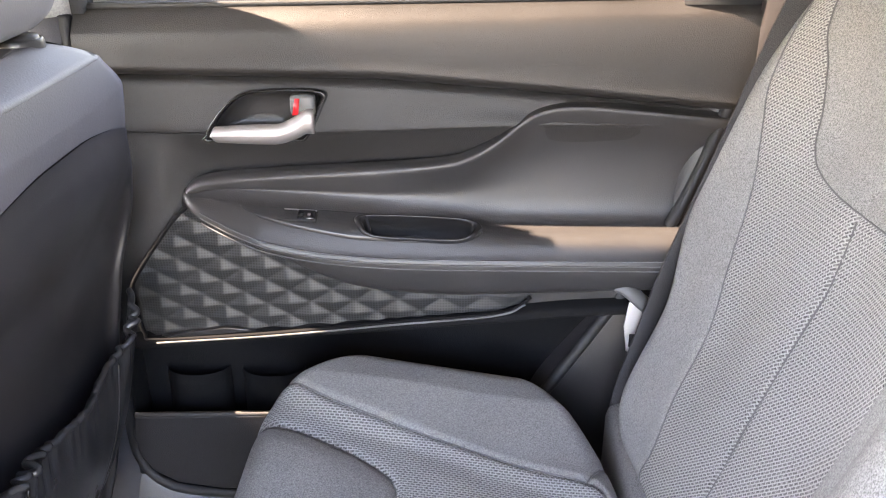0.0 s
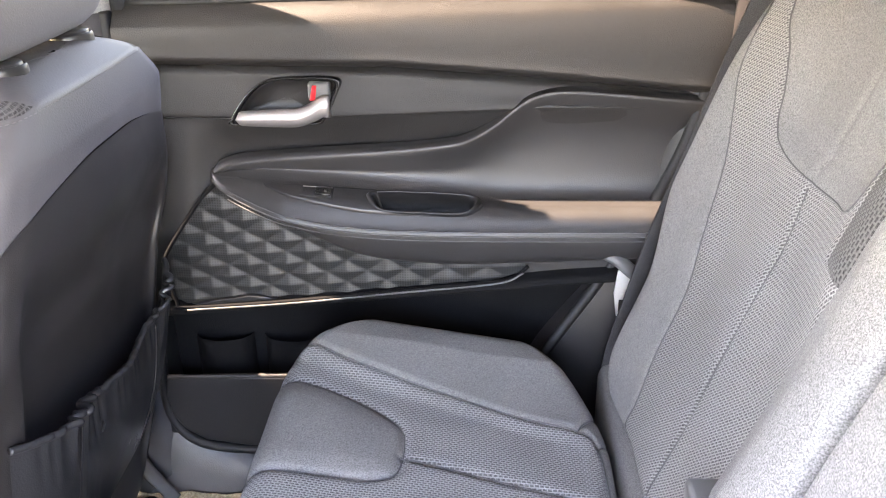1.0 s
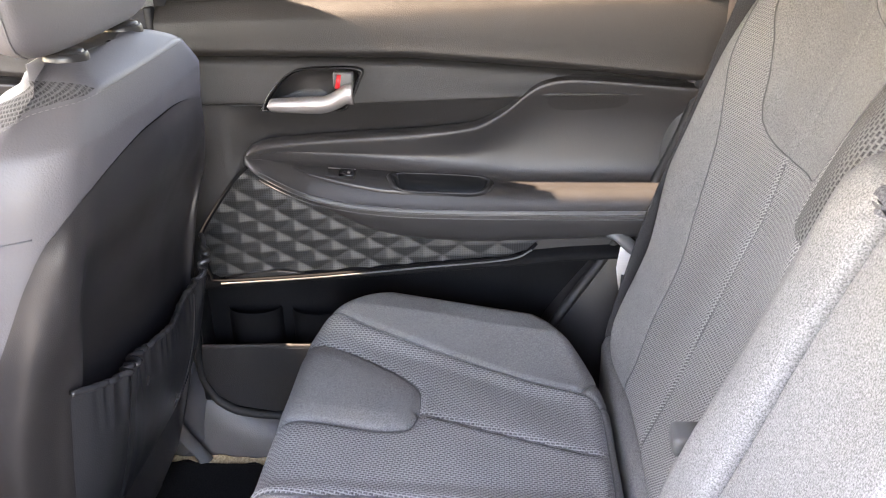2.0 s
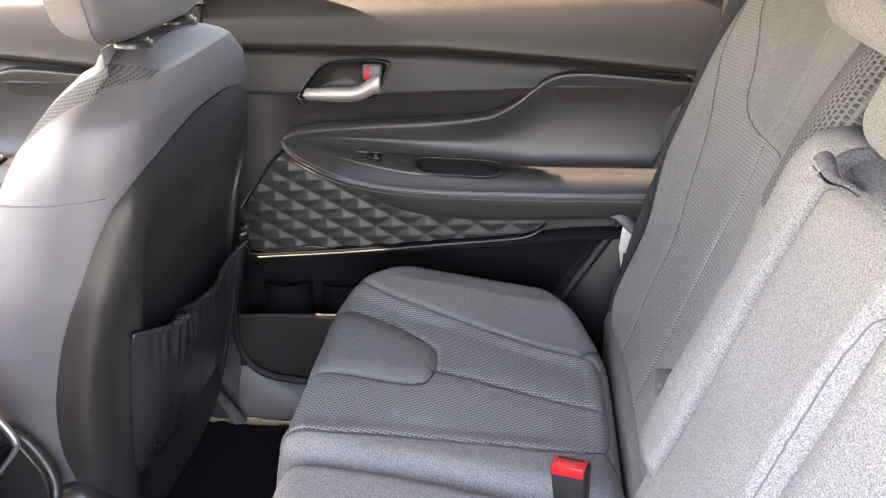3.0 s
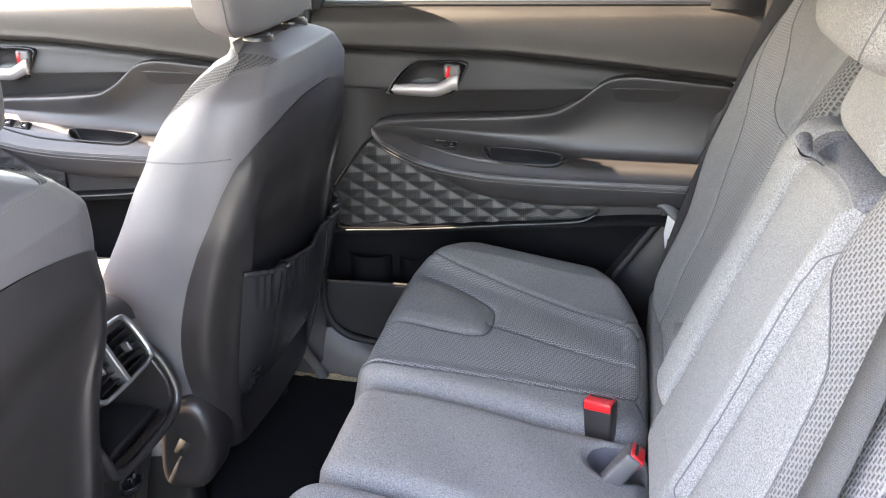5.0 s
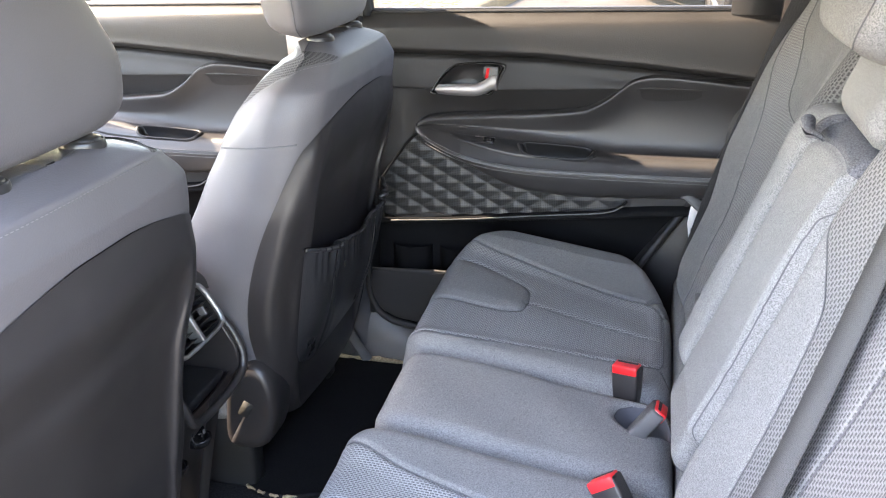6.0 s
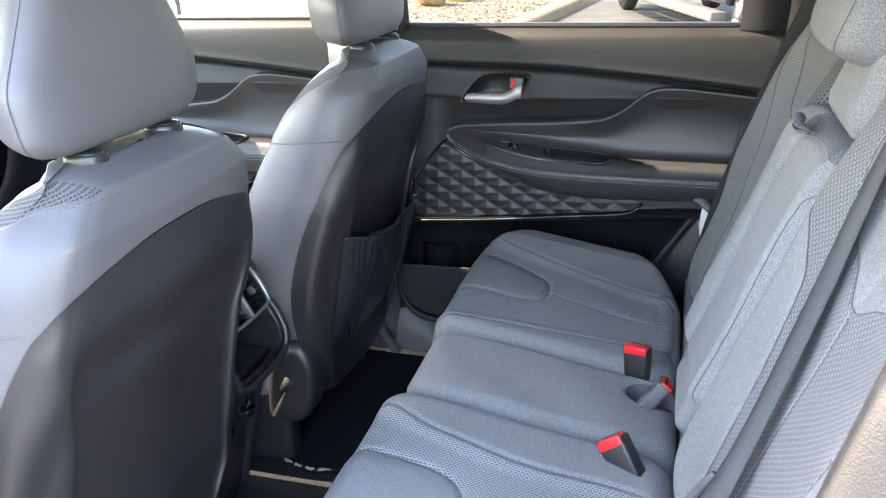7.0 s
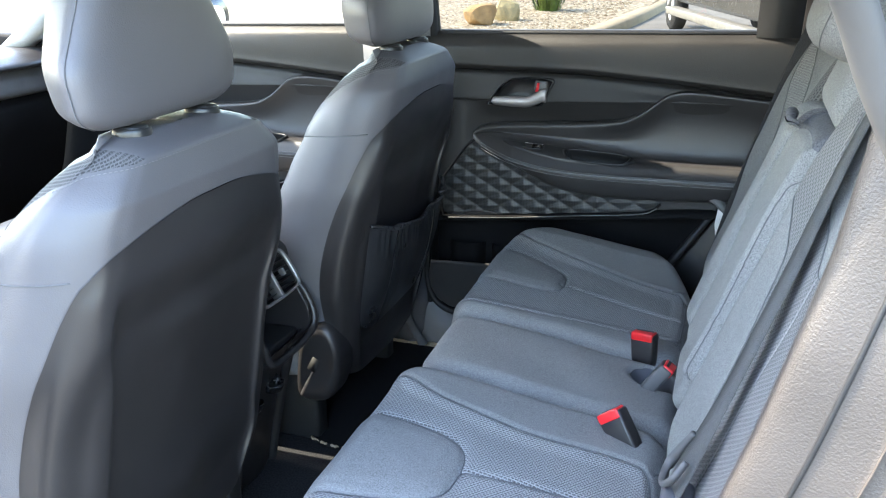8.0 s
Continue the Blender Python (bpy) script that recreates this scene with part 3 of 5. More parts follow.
rear_back(seat_b, -0.025, 0.53, 0.74,
          [(0.0, 0.06), (0.05, 0.085), (0.11, 0.11), (0.155, 0.15), (0.17, 0.22), (0.16, 0.36), (0.05, 0.45), (-0.05, 0.45), (-0.16, 0.36), (-0.17, 0.22), (-0.155, 0.15), (-0.11, 0.11), (-0.05, 0.085)],
          [(0.10, -0.42), (0.115, -0.3), (0.125, -0.15), (0.15, 0.0), (0.19, 0.05), (0.27, 0.12), (0.32, 0.20), (0.32, 0.42), (0.0, 0.48), (-0.30, 0.40), (-0.26, 0.14), (-0.20, 0.0), (-0.165, -0.15), (-0.15, -0.42)],
          [(-0.0, 0.05), (0.0, -0.45)], 0.014, 0.035, KNIT_DASH)
seat_c = thing("rear_seat", "plain grey cloth middle rear seat with fold-down armrest", "car seat", (0.0, 0.38, 0.60), "rear seats")
well = lambda x, y: 0.036 - np.hypot((x - 0.172) * 0.8, y - 0.050)
padded(seat_c, 0.43, 0.222, 0.20, 0.035, 0.03, on_cushion(-0.02, 0.378, 0.787), [("buckle_recess", well, VINYL, "dark grey lined buckle recess")], ("cushion", CLOTH, ""), ("side_cover", CLOTH, ""),
       lambda x, y: -1.1 * np.clip(-(x + 0.12), 0, 1) ** 2 - 0.045 * np.clip(well(x, y) / 0.012, 0, 1) + 0.0015 * np.sin(x * 27 + y * 30), n=(130, 90), swell=0.008,
       cords=[[(0.172 + 0.045 * math.cos(a), 0.05 + 0.036 * math.sin(a)) for a in np.linspace(2.0, 5.6, 20)]])
# dark cloth of the strap; on the armrest top it paints the shade there
SLATE = heather("slate_shade_cloth", (0.055, 0.056, 0.064), (0.15, 0.152, 0.165), thread=0.0015)
arm_seam = [(-0.150, -0.2), (-0.150, 0.09), (-0.152, 0.12), (-0.160, 0.15)]
def arm_form(x, y):
    roll = 0.010 * np.clip(1 - np.abs((x - 0.068) / 0.045) ** 2.2, 0, 1) - 0.012 * np.exp(-((x - 0.022) / 0.006) ** 2) - 0.026 * np.clip((x - 0.085) / 0.075, 0, 1) ** 1.5
    return roll - 0.020 * np.clip((y - 0.145) / 0.06, 0, 1) ** 2 - 0.024 * np.clip((-0.150 - x) / 0.012, 0, 1) + 0.0015 * np.sin(x * 40 + y * 22)
padded(seat_c, 0.325, 0.41, 0.14, 0.025, 0.022, on_back(0.375, 0.06, 1.062), [("top_cap", lambda x, y: np.minimum(y - 0.170 + 0.012 * np.sin(x * 18), 0.04 - x), SLATE, "armrest top darkened for the shade on it"), ("side_roll", lambda x, y: x - 0.022, CLOTH, "padded cloth roll along the armrest")], ("armrest", CLOTH, "fold-down armrest, closed"), ("side_cover", CLOTH, ""),
       arm_form, [lambda x, y: to_line(x, y, arm_seam)], n=(130, 120), swell=0.006, flip=True, cords=[arm_seam, [(0.022, -0.19), (0.022, 0.16)]])
part("hinge_cap", box((0.212, 0.500, 0.905), (0.250, 0.535, 0.930), 0.006, 3), PALE_GREY, seat_c, "small grey cap at the foot of the armrest roll")
padded(seat_c, 0.20, 0.12, 0.10, 0.03, 0.025, on_back(0.36, 0.045, 0.845), [], ("lower_pad", CLOTH, ""), ("side_cover", CLOTH, ""), n=(60, 40), swell=0.006, flip=True)
padded(seat_c, 0.215, 0.17, 0.12, 0.035, 0.035, on_back(0.345, 0.045, 1.325), [], ("upper_pad", CLOTH, ""), ("side_cover", CLOTH, ""), n=(60, 50), swell=0.006, flip=True)
padded(seat_c, 0.075, 0.26, 0.08, 0.02, 0.02, on_back(0.528, 0.022, 1.30, -0.04), [], ("knit_bolster", KNIT_STRIP, "ribbed knit edge strip"), ("side_cover", CLOTH, ""), n=(40, 60), flip=True)
# pull strap: a short folded loop at one end of the cap
strap_rows = []
for k in np.linspace(0, 1, 26):
    zc = 1.238 - 0.004 * k
    face = 0.314 + 0.012 * k - 0.008 * math.sin(k * 2.6)
    fat = 0.0070 * (1 - k) ** 0.8 + 0.0025
    strap_rows.append([(face - fat * math.cos(a), 0.388 - 0.070 * k, zc + (0.0075 * (1 - k) + 0.0025) * math.sin(a) + 0.002 * math.sin(k * 9)) for a in np.linspace(0.25, 2 * math.pi - 0.25, 21)])
strap = part("pull_strap", loft(strap_rows), SLATE, seat_c, "dark cloth pull strap with rolled end")
part("strap_roll", loft([[np.mean(row, axis=0) + (np.array(q) - np.mean(row, axis=0)) * 0.62 for q in row] for row in strap_rows[:8]]), BLACK, strap)


def head_pad(place, w, h, d, wides=(0.74, 0.90, 0.99, 1.0, 0.93, 0.78, 0.64), front=0.0):
    """A rounded headrest block: w across, h high, d deep."""
    dense_t, dense_w = smooth_line(list(zip([0, 0.08, 0.2, 0.34, 0.5, 0.75, 1.0], wides)), 12).T
    rows = []
    for t in np.linspace(0, 1, 40):
        e = abs(2 * t - 1)
        grow = (1 - e ** 5) ** 0.36
        wide = np.interp(t, dense_t, dense_w)
        ring = []
        for a in np.linspace(0, 2 * math.pi, 65):
            ca, sa = math.cos(a), math.sin(a)
            back = math.copysign(abs(ca) ** 0.62, ca)
            ring.append((math.copysign(abs(sa) ** (0.42 + 0.10 * (front > 0)), sa) * w / 2 * wide * (1 - front * (1 - back) / 2) * (0.80 + 0.20 * grow), h * t, back * d / 2 * (0.35 + 0.65 * grow)))
        rows.append(place(np.array(ring)))
    # pull the end rings in, to close the block smoothly
    first, last = rows[0].mean(0), rows[-1].mean(0)
    cap = lambda ring, c, k: c + (ring - c) * k
    rows = [cap(rows[0], first, 0.02), cap(rows[0], first, 0.5)] + rows + [cap(rows[-1], last, 0.5), cap(rows[-1], last, 0.02)]
    sewn = []
    for i in (24, 40, 12, 52) if front else (8, 24, 40, 56):
        sewn.append([rows[k][i] + (rows[k][i] - rows[k].mean(0)) * 0.004 for k in range(3, len(rows) - 2)])
    return loft(rows, caps=True), sewn


def headrest(parent, place, w, h, d, mat, label, *form):
    me, sewn = head_pad(place, w, h, d, *form)
    pad = part("headrest", me, mat, parent, label)
    for line in sewn[2:] if mat is SIDE else sewn:
        part("seam", tube(line, 0.0010, 6, n=1), SEAM, pad)


place_c = on_back(0.395, 0.055, 1.325)
headrest(seat_c, place_c, 0.29, 0.19, 0.11, CLOTH, "grey cloth headrest")


# ---------------------------------------------------------------- front seats
def closed_section(points, n=8):
    p = [np.array(q, float) for q in points]
    line = smooth_line([p[-1]] + p + [p[0], p[1]], n)
    return line[n:-n - 1]


def soft_min(a, b, k=0.03):
    h = np.clip(0.5 + 0.5 * (b - a) / k, 0, 1)
    return b * (1 - h) + a * h - k * h * (1 - h)


# the shoulder seam: how far round the section, and its height there
SEAM_AT = [0, 10, 20, 30, 42, 54, 64, 70, 76, 80, 84, 88, 96]
SEAM_Z = [1.245, 1.244, 1.243, 1.242, 1.240, 1.233, 1.218, 1.197, 1.163, 1.12, 1.10, 1.15, 1.30]
# the back shell's border: its height across the back, and how far forward it reaches at each height
SHELL_C, SHELL_Z = smooth_line([(0, 1.176), (0.05, 1.175), (0.10, 1.168), (0.155, 1.156), (0.192, 1.142), (0.213, 1.124), (0.235, 1.09), (0.30, 0.9)], 8).T
REACH_Z, REACH_F = smooth_line([(0.58, 0.020), (0.66, 0.042), (0.73, 0.061), (0.80, 0.078), (0.856, 0.084), (0.913, 0.081), (0.969, 0.071), (1.016, 0.058), (1.063, 0.046), (1.092, 0.038), (1.13, 0.030), (1.2, 0.03)], 8).T


def front_seat(cy, dx, lift, label, pocket):
    seat = thing("front_seat", label, "car seat", (-0.6, cy, FLOOR_Z), "front seats")
    zs = [0.56, 0.60, 0.68, 0.78, 0.90, 1.00, 1.06, 1.10, 1.16, 1.205, 1.240, 1.260, 1.272, 1.2735]
    ws = [0.190, 0.218, 0.256, 0.270, 0.262, 0.262, 0.252, 0.246, 0.238, 0.220, 0.180, 0.140, 0.105, 0.01]
    ds = [0.20, 0.24, 0.27, 0.28, 0.245, 0.208, 0.194, 0.179, 0.171, 0.150, 0.112, 0.078, 0.048, 0.005]
    heights = np.concatenate([np.linspace(0.592, 1.19, 62), np.linspace(1.195, 1.260, 18), 1.2735 - 0.0135 * np.cos(np.linspace(0.1, math.pi / 2, 10))])
    # the outline's numbers, rounded off between their heights
    even = np.linspace(0.40, 1.45, 526)
    soft = np.exp(-(np.arange(-20, 21) * 0.002 / 0.014) ** 2)
    soft /= soft.sum()
    blur = lambda v: np.where(even[20:-20] > 1.235, np.interp(even[20:-20], zs, v), np.convolve(np.interp(even, zs, v), soft, "valid"))
    even_w, even_d = blur(ws), blur(ds)
    even = even[20:-20]
    rows, local = [], []
    for z in heights:
        w, d = (np.interp(z, zs, ws), np.interp(z, zs, ds)) if z > 1.235 else (np.interp(z, even, even_w), np.interp(z, even, even_d))
        back = dx - 0.50 + 0.20 * (z - 0.6) - 0.35 * max(0, z - 1.20) - 1.5 * max(0, z - 1.25)
        dish = 0.020 * bump_at(np.array(z), 0.62, 1.07, 0.1)
        thin = 0.06 * np.clip((1.09 - z) / 0.12, 0, 1)
        fill = 0.28 * np.clip((z - 1.12) / 0.09, 0, 1)
        q = fill / 0.28
        sec = closed_section([(0, dish), (w * 0.35, dish + 0.001), (w * 0.64, 0.004 + dish * 0.75), (w * (0.76 - thin), 0.008), (w * (0.86 - thin), 0.018), (w * (0.96 - thin * 0.5), 0.050), (w, d * 0.55), (w * (0.94 - 0.05 * q), d * (0.90 - 0.12 * q)), (w * (0.80 - 0.12 * q), d * (1 - 0.03 * q)), (w * (0.58 - 0.10 * q), d * (0.80 + fill * 0.7)), (w * 0.25, d * (0.68 + fill)),
                              (0, d * (0.66 + fill)), (-w * 0.25, d * (0.68 + fill)), (-w * (0.58 - 0.10 * q), d * (0.80 + fill * 0.7)), (-w * (0.80 - 0.12 * q), d * (1 - 0.03 * q)), (-w * (0.94 - 0.05 * q), d * (0.90 - 0.12 * q)), (-w, d * 0.55), (-w * (0.96 - thin * 0.5), 0.050), (-w * (0.86 - thin), 0.018), (-w * (0.76 - thin), 0.008), (-w * 0.64, 0.004 + dish * 0.75), (-w * 0.35, dish + 0.001)], 10)
        sec = np.vstack([sec, sec[:1]])
        up = min(z, 1.20) + 0.87 * max(0, z - 1.20) + lift * np.clip((z - 0.62) / 0.1, 0, 1)
        rows.append([(back - f, cy + c, up) for c, f in sec])
        local.append([(c, f, z, min(k, 220 - k)) for k, (c, f) in enumerate(sec)])
    rows, local = np.array(rows), np.array(local)
    loc = local.reshape(-1, 4)
    faces = grid_faces(*rows.shape[:2])
    c, f, z, turn = loc.T
    shell = soft_min(soft_min((np.interp(np.abs(c), SHELL_C, SHELL_Z) - z) * 0.9, np.interp(z, REACH_Z, REACH_F) - f, 0.018), z - 0.575 + 0.6 * (0.03 - f), 0.03)
    uv = np.stack([np.arctan2(c, f - 0.08) * 0.2, z], -1)
    (va, ta, fa), (vb, tb, fb) = split_many(np.concatenate([rows.reshape(-1, 3), loc, shell[:, None]], 1), uv, faces, [], shell)
    va = va.copy()
    way = va[:, 3:5] - np.array([0, 0.09])
    way /= np.linalg.norm(way, axis=1, keepdims=True)
    ease = lambda k: np.clip(k, 0, 1) ** 2 * (3 - 2 * np.clip(k, 0, 1))
    proud = 0.0025 + 0.012 * ease(va[:, 7] / 0.040) - 0.010 * ease((va[:, 7] - 0.040) / 0.022)
    va[:, 0] -= way[:, 1] * proud
    va[:, 1] += way[:, 0] * proud
    part("back_shell", mesh_of("back_shell", va[:, :3], fa, ta), SHELL, seat, "dark satin plastic back shell")
    quads, odd = np.array([g for g in fb if len(g) == 4]), [g for g in fb if len(g) != 4]
    zz, along = vb[:, 5:7].T
    insert = soft_min(zz - np.interp(along, SEAM_AT, SEAM_Z) - 0.004, np.minimum(np.abs(vb[:, 3]) - 0.118 - 0.6 * (zz - np.interp(along, SEAM_AT, SEAM_Z)), (80 - along) * 0.002), 0.004)
    (vy, ty, fy), (vr, tr, fr) = split_many(vb[:, :3], tb, quads, odd, insert)
    for s in (-1, 1):
        mine = [g for g in fy if s * (np.mean(vy[list(g), 1]) - cy) > 0]
        used = sorted({i for g in mine for i in g})
        at = {i: k for k, i in enumerate(used)}
        part("shoulder_insert", mesh_of("shoulder_insert", vy[used], [tuple(at[i] for i in g) for g in mine], ty[used]), KNIT_SHOULDER, seat, "grey knitted shoulder insert")
    part("backrest", mesh_of("backrest", vr, fr, tr), SIDE, seat, "grey backrest cover")
    # sewn seams over the shoulder and across the flanks; i counts along the section from the middle of the back
    def on_cover(i, z):
        i = int(i) % 220
        k = int(np.clip(np.searchsorted(heights, z), 1, len(heights) - 1))
        q = (z - heights[k - 1]) / (heights[k] - heights[k - 1])
        return rows[k - 1][i] * (1 - q) + rows[k][i] * q
    line = []
    for i in range(-80, 81, 2):
        p = on_cover(i, np.interp(abs(i), SEAM_AT, SEAM_Z))
        mid_p = np.array([dx - 0.46, cy, p[2] - 0.05])
        out = (p - mid_p) / np.linalg.norm(p - mid_p)
        line.append(p + out * 0.0010)
    stitches(seat, smooth_line(line[::2], 6), THREAD, 0.0062, 0.0042, 0.0006, "pale seat stitching")
    for s in (-1, 1):
        spots = [on_cover(s * i, np.interp(i, [46, 58, 68, 80], [1.121, 1.118, 1.112, 1.103])) + np.array([0, s * 0.0005, 0]) for i in range(47, 80, 2)]
        part("flank_seam", tube(spots, 0.0011, 6, n=2), SEAM, seat)
    # head restraint
    side_way = 0.0 if pocket else -0.004
    def place(v):
        return np.stack([dx - 0.479 + v[:, 2] - 0.088 * v[:, 1], cy + side_way + v[:, 0], 1.268 + lift + v[:, 1]], -1)
    headrest(seat, place, 0.392 if pocket else 0.382, 0.231, 0.125, SIDE, "grey padded headrest", (0.76, 0.95, 0.985, 0.985, 0.86, 0.66, 0.56), 0.42)
    for s in (-0.075, 0.075):
        y, z = cy + side_way + s, lift + 0.010
        part("post", tube([(dx - 0.443, y, 1.2 + z), (dx - 0.455, y, 1.30 + z)], 0.0065, 12), CHROME, seat, "chrome headrest post")
        part("post_guide", tube([(dx - 0.440, y, 1.222 + z), (dx - 0.443, y, 1.254 + z), (dx - 0.443, y, 1.261 + z)], [0.025, 0.024, 0.019], 20, flat=0.8), GLOSS_SOFT, seat, "black plastic post guide")
    # seat base, hinge covers and rails
    part("seat_base", head_pad(lambda v: np.stack([dx - 0.78 + v[:, 2], cy + v[:, 0], 0.58 + v[:, 1]], -1), 0.54, 0.20, 0.54)[0], CLOTH, seat, "light grey cloth seat base")
    for s in (-1, 1):
        if pocket and s < 0:
            # domed cover over the recliner hinge, with a paper label
            edge_line = np.array(shape([(-0.600, 0.57), (-0.598, 0.66), (-0.583, 0.712), (-0.555, 0.742), (-0.528, 0.745), (-0.508, 0.722), (-0.498, 0.68), (-0.505, 0.62), (-0.535, 0.57)], 5))
            mid_e = edge_line.mean(0)
            ring = lambda k, out: [(dx + mid_e[0] + (p[0] - mid_e[0]) * k, cy - 0.245 - out, mid_e[1] + (p[1] - mid_e[1]) * k) for p in np.vstack([edge_line, edge_line[:1]])]
            cover = part("hinge_cover", loft([ring(1.0, -0.04), ring(1.0, 0.004), ring(0.975, 0.014), ring(0.92, 0.021), ring(0.80, 0.0255), ring(0.70, 0.0262), ring(0.66, 0.0256), ring(0.4, 0.0258), ring(0.01, 0.0258)]), SHELL, seat, "domed black hinge cover")
            tag_m = Matrix.Translation((dx - 0.556, cy - 0.2711, 0.655)) @ Matrix.Rotation(radians(28), 4, "Y")
            bm = box((-0.010, -0.0004, -0.016), (0.010, 0.0004, 0.016), 0)
            bm.transform(tag_m)
            part("label", bm, PAPER, cover, "paper label darkened for shade")
        part("seat_rail", box((-1.0, cy + s * 0.2 - 0.025, FLOOR_Z), (-0.56, cy + s * 0.2 + 0.025, 0.61), 0.01), BLACK, seat)
    if pocket:
        grid = []
        us, vs = np.linspace(-1, 1, 110), np.linspace(0, 1, 46)
        for t in vs:
            line = []
            for u in us:
                cc = u * (0.214 - 0.02 * (1 - t) ** 3)
                low = 0.690 + 0.03 * abs(u) ** 5
                high = np.interp(u, [-1, -0.66, -0.21, 0.25, 0.66, 1], [0.932, 0.908, 0.888, 0.876, 0.890, 0.925]) + lift
                z = low + (high - low) * t
                puck = math.exp(-((u + 0.48) / 0.20) ** 2) + 0.8 * math.exp(-((u - 0.75) / 0.15) ** 2) + 0.12
                gather = 0.0075 * puck * math.sin(u * 66 + 1.4 * math.sin(u * 23)) * np.clip((t - 0.70) / 0.24, 0, 1)
                belly = 0.026 * math.sin(min(1, 0.12 + t * 0.95) * math.pi * 0.72) * (1 - abs(u) ** 8) - 0.004 * math.exp(-((u + 0.55) / 0.03) ** 2) + 0.004 * math.sin(u * 9 + 1) * t
                fold = 0.0035 * math.exp(-((u + 0.36) / 0.10) ** 2) * math.sin(t * 5)
                x = dx - 0.50 + 0.20 * (z - lift - 0.6) - 0.004 + belly + gather + fold
                line.append((x, cy + cc, z + 0.002 * puck * math.sin(u * 66) * t))
            grid.append(line)
        p = part("back_pocket", loft(grid), POCKET, seat, "black vinyl map pocket with gathered top")
        part("elastic_edge", tube([np.array(q) + (0.001, 0, 0.001) for q in grid[-1]], 0.0042, 8, n=2), POCKET, p)
        for u in (25, 86):
            part("pocket_seam", tube([np.array(grid[k][u]) + (0.0005, 0, 0) for k in range(2, 45, 4)], 0.0012, 6, n=3), POCKET, p)
    return seat


THREAD = material("pale_thread", (0.17, 0.163, 0.16), 0.8)
POCKET = grained("black_pocket_vinyl", (0.021, 0.021, 0.023), 0.30, 500, 0.10, 0.04)
# beige label made near-black: its shade is put into the colour
PAPER = grained("shade_dark_paper", (0.012, 0.0105, 0.008), 0.8, 300, 0.05)
front_seat(0.742, 0.018, 0.016, "grey front passenger seat with dark back shell and map pocket", True)
front_seat(-0.018, -0.018, 0.0, "grey front driver seat with plain dark back shell", False)


# ---------------------------------------------------------------- doors on the passenger side
def door_line(points):
    p = np.array(points)
    return lambda x: np.interp(x, p[:, 0], p[:, 1])


TIP = -0.374
sill_line = lambda x: 1.268 + 0.02 * (x + 0.45)
lip_line = door_line([(-0.485, 1.196), (-0.1, 1.191), (0.10, 1.176), (0.36, 1.152)])
arm_points = [(-0.374, 1.024), (-0.370, 1.034), (-0.360, 1.043), (-0.331, 1.052), (-0.252, 1.060), (-0.097, 1.070), (-0.021, 1.078), (0.01, 1.088), (0.04, 1.106), (0.063, 1.125), (0.083, 1.140), (0.106, 1.149), (0.138, 1.153), (0.20, 1.150), (0.36, 1.136)]
arm_top = door_line(smooth_line(arm_points, 6))
arm_bottom = door_line(smooth_line([(-0.374, 1.020), (-0.369, 1.009), (-0.352, 0.999), (-0.292, 0.975), (-0.224, 0.942), (-0.163, 0.915), (-0.10, 0.903), (-0.02, 0.898), (0.059, 0.900), (0.36, 0.913)], 6))
arm_edge = door_line(smooth_line([(-0.374, 1.022), (-0.364, 1.016), (-0.342, 1.006), (-0.272, 0.982), (-0.173, 0.962), (-0.02, 0.955), (0.36, 0.957)], 6))
low_line = door_line(smooth_line([(-0.485, 0.799), (-0.186, 0.828), (0.061, 0.852), (0.13, 0.860), (0.18, 0.864), (0.36, 0.876)], 5))
shelf_line = lambda x: min(arm_top(x) - 0.012, 1.028 - 0.032 * np.clip((x + 0.3) / 0.35, 0, 1))


def reach(x):
    return 1.066 - 0.056 * np.clip((x - TIP) / 0.11, 0, 1) ** 0.48


def arm_profile(x):
    """The armrest's section at x, from its top edge over its shelf and round its edge."""
    a, b, e = arm_top(x), arm_bottom(x), arm_edge(x)
    s, yi = shelf_line(x), reach(x)
    k = np.clip((x + 0.14) / 0.26, 0, 1)
    deep = 1.066 + 0.018 * k * k * (3 - 2 * k)
    return smooth_line([(1.082, a + 0.003), (1.068, a + 0.001), (1.061, a - 0.006), (deep - 0.002, a - 0.30 * (a - s) - 0.008), (deep, s + 0.30 * (a - s)), (deep - 0.012, s), (yi + 0.022, (s + e) / 2 + 0.012), (yi + 0.006, e + 0.012), (yi, e), (yi + 0.003, (e + b) / 2 + 0.004), (yi + 0.014, b + 0.008), (1.052, b - 0.001), (1.075, b)], 5)


def on_shelf(x, k, up=0.0):
    """A place on the armrest's upper face, from its wall side (0) to its edge (1)."""
    p = arm_profile(x)
    i = 25 + 10 * k
    y, z = (np.interp(i, np.arange(len(p)), p[:, j]) for j in (0, 1))
    return (x, y - up * 0.45, z + up)


CUP_LOOP = [(-0.130, 0.22), (-0.06, 0.13), (0.004, 0.14), (0.016, 0.34), (-0.002, 0.66), (-0.06, 0.70), (-0.118, 0.68), (-0.134, 0.48)]


def moved(me, dx):
    if isinstance(me, bmesh.types.BMesh):
        bmesh.ops.translate(me, verts=me.verts, vec=(dx, 0, 0))
    else:
        me.transform(Matrix.Translation((dx, 0, 0)))
    return me


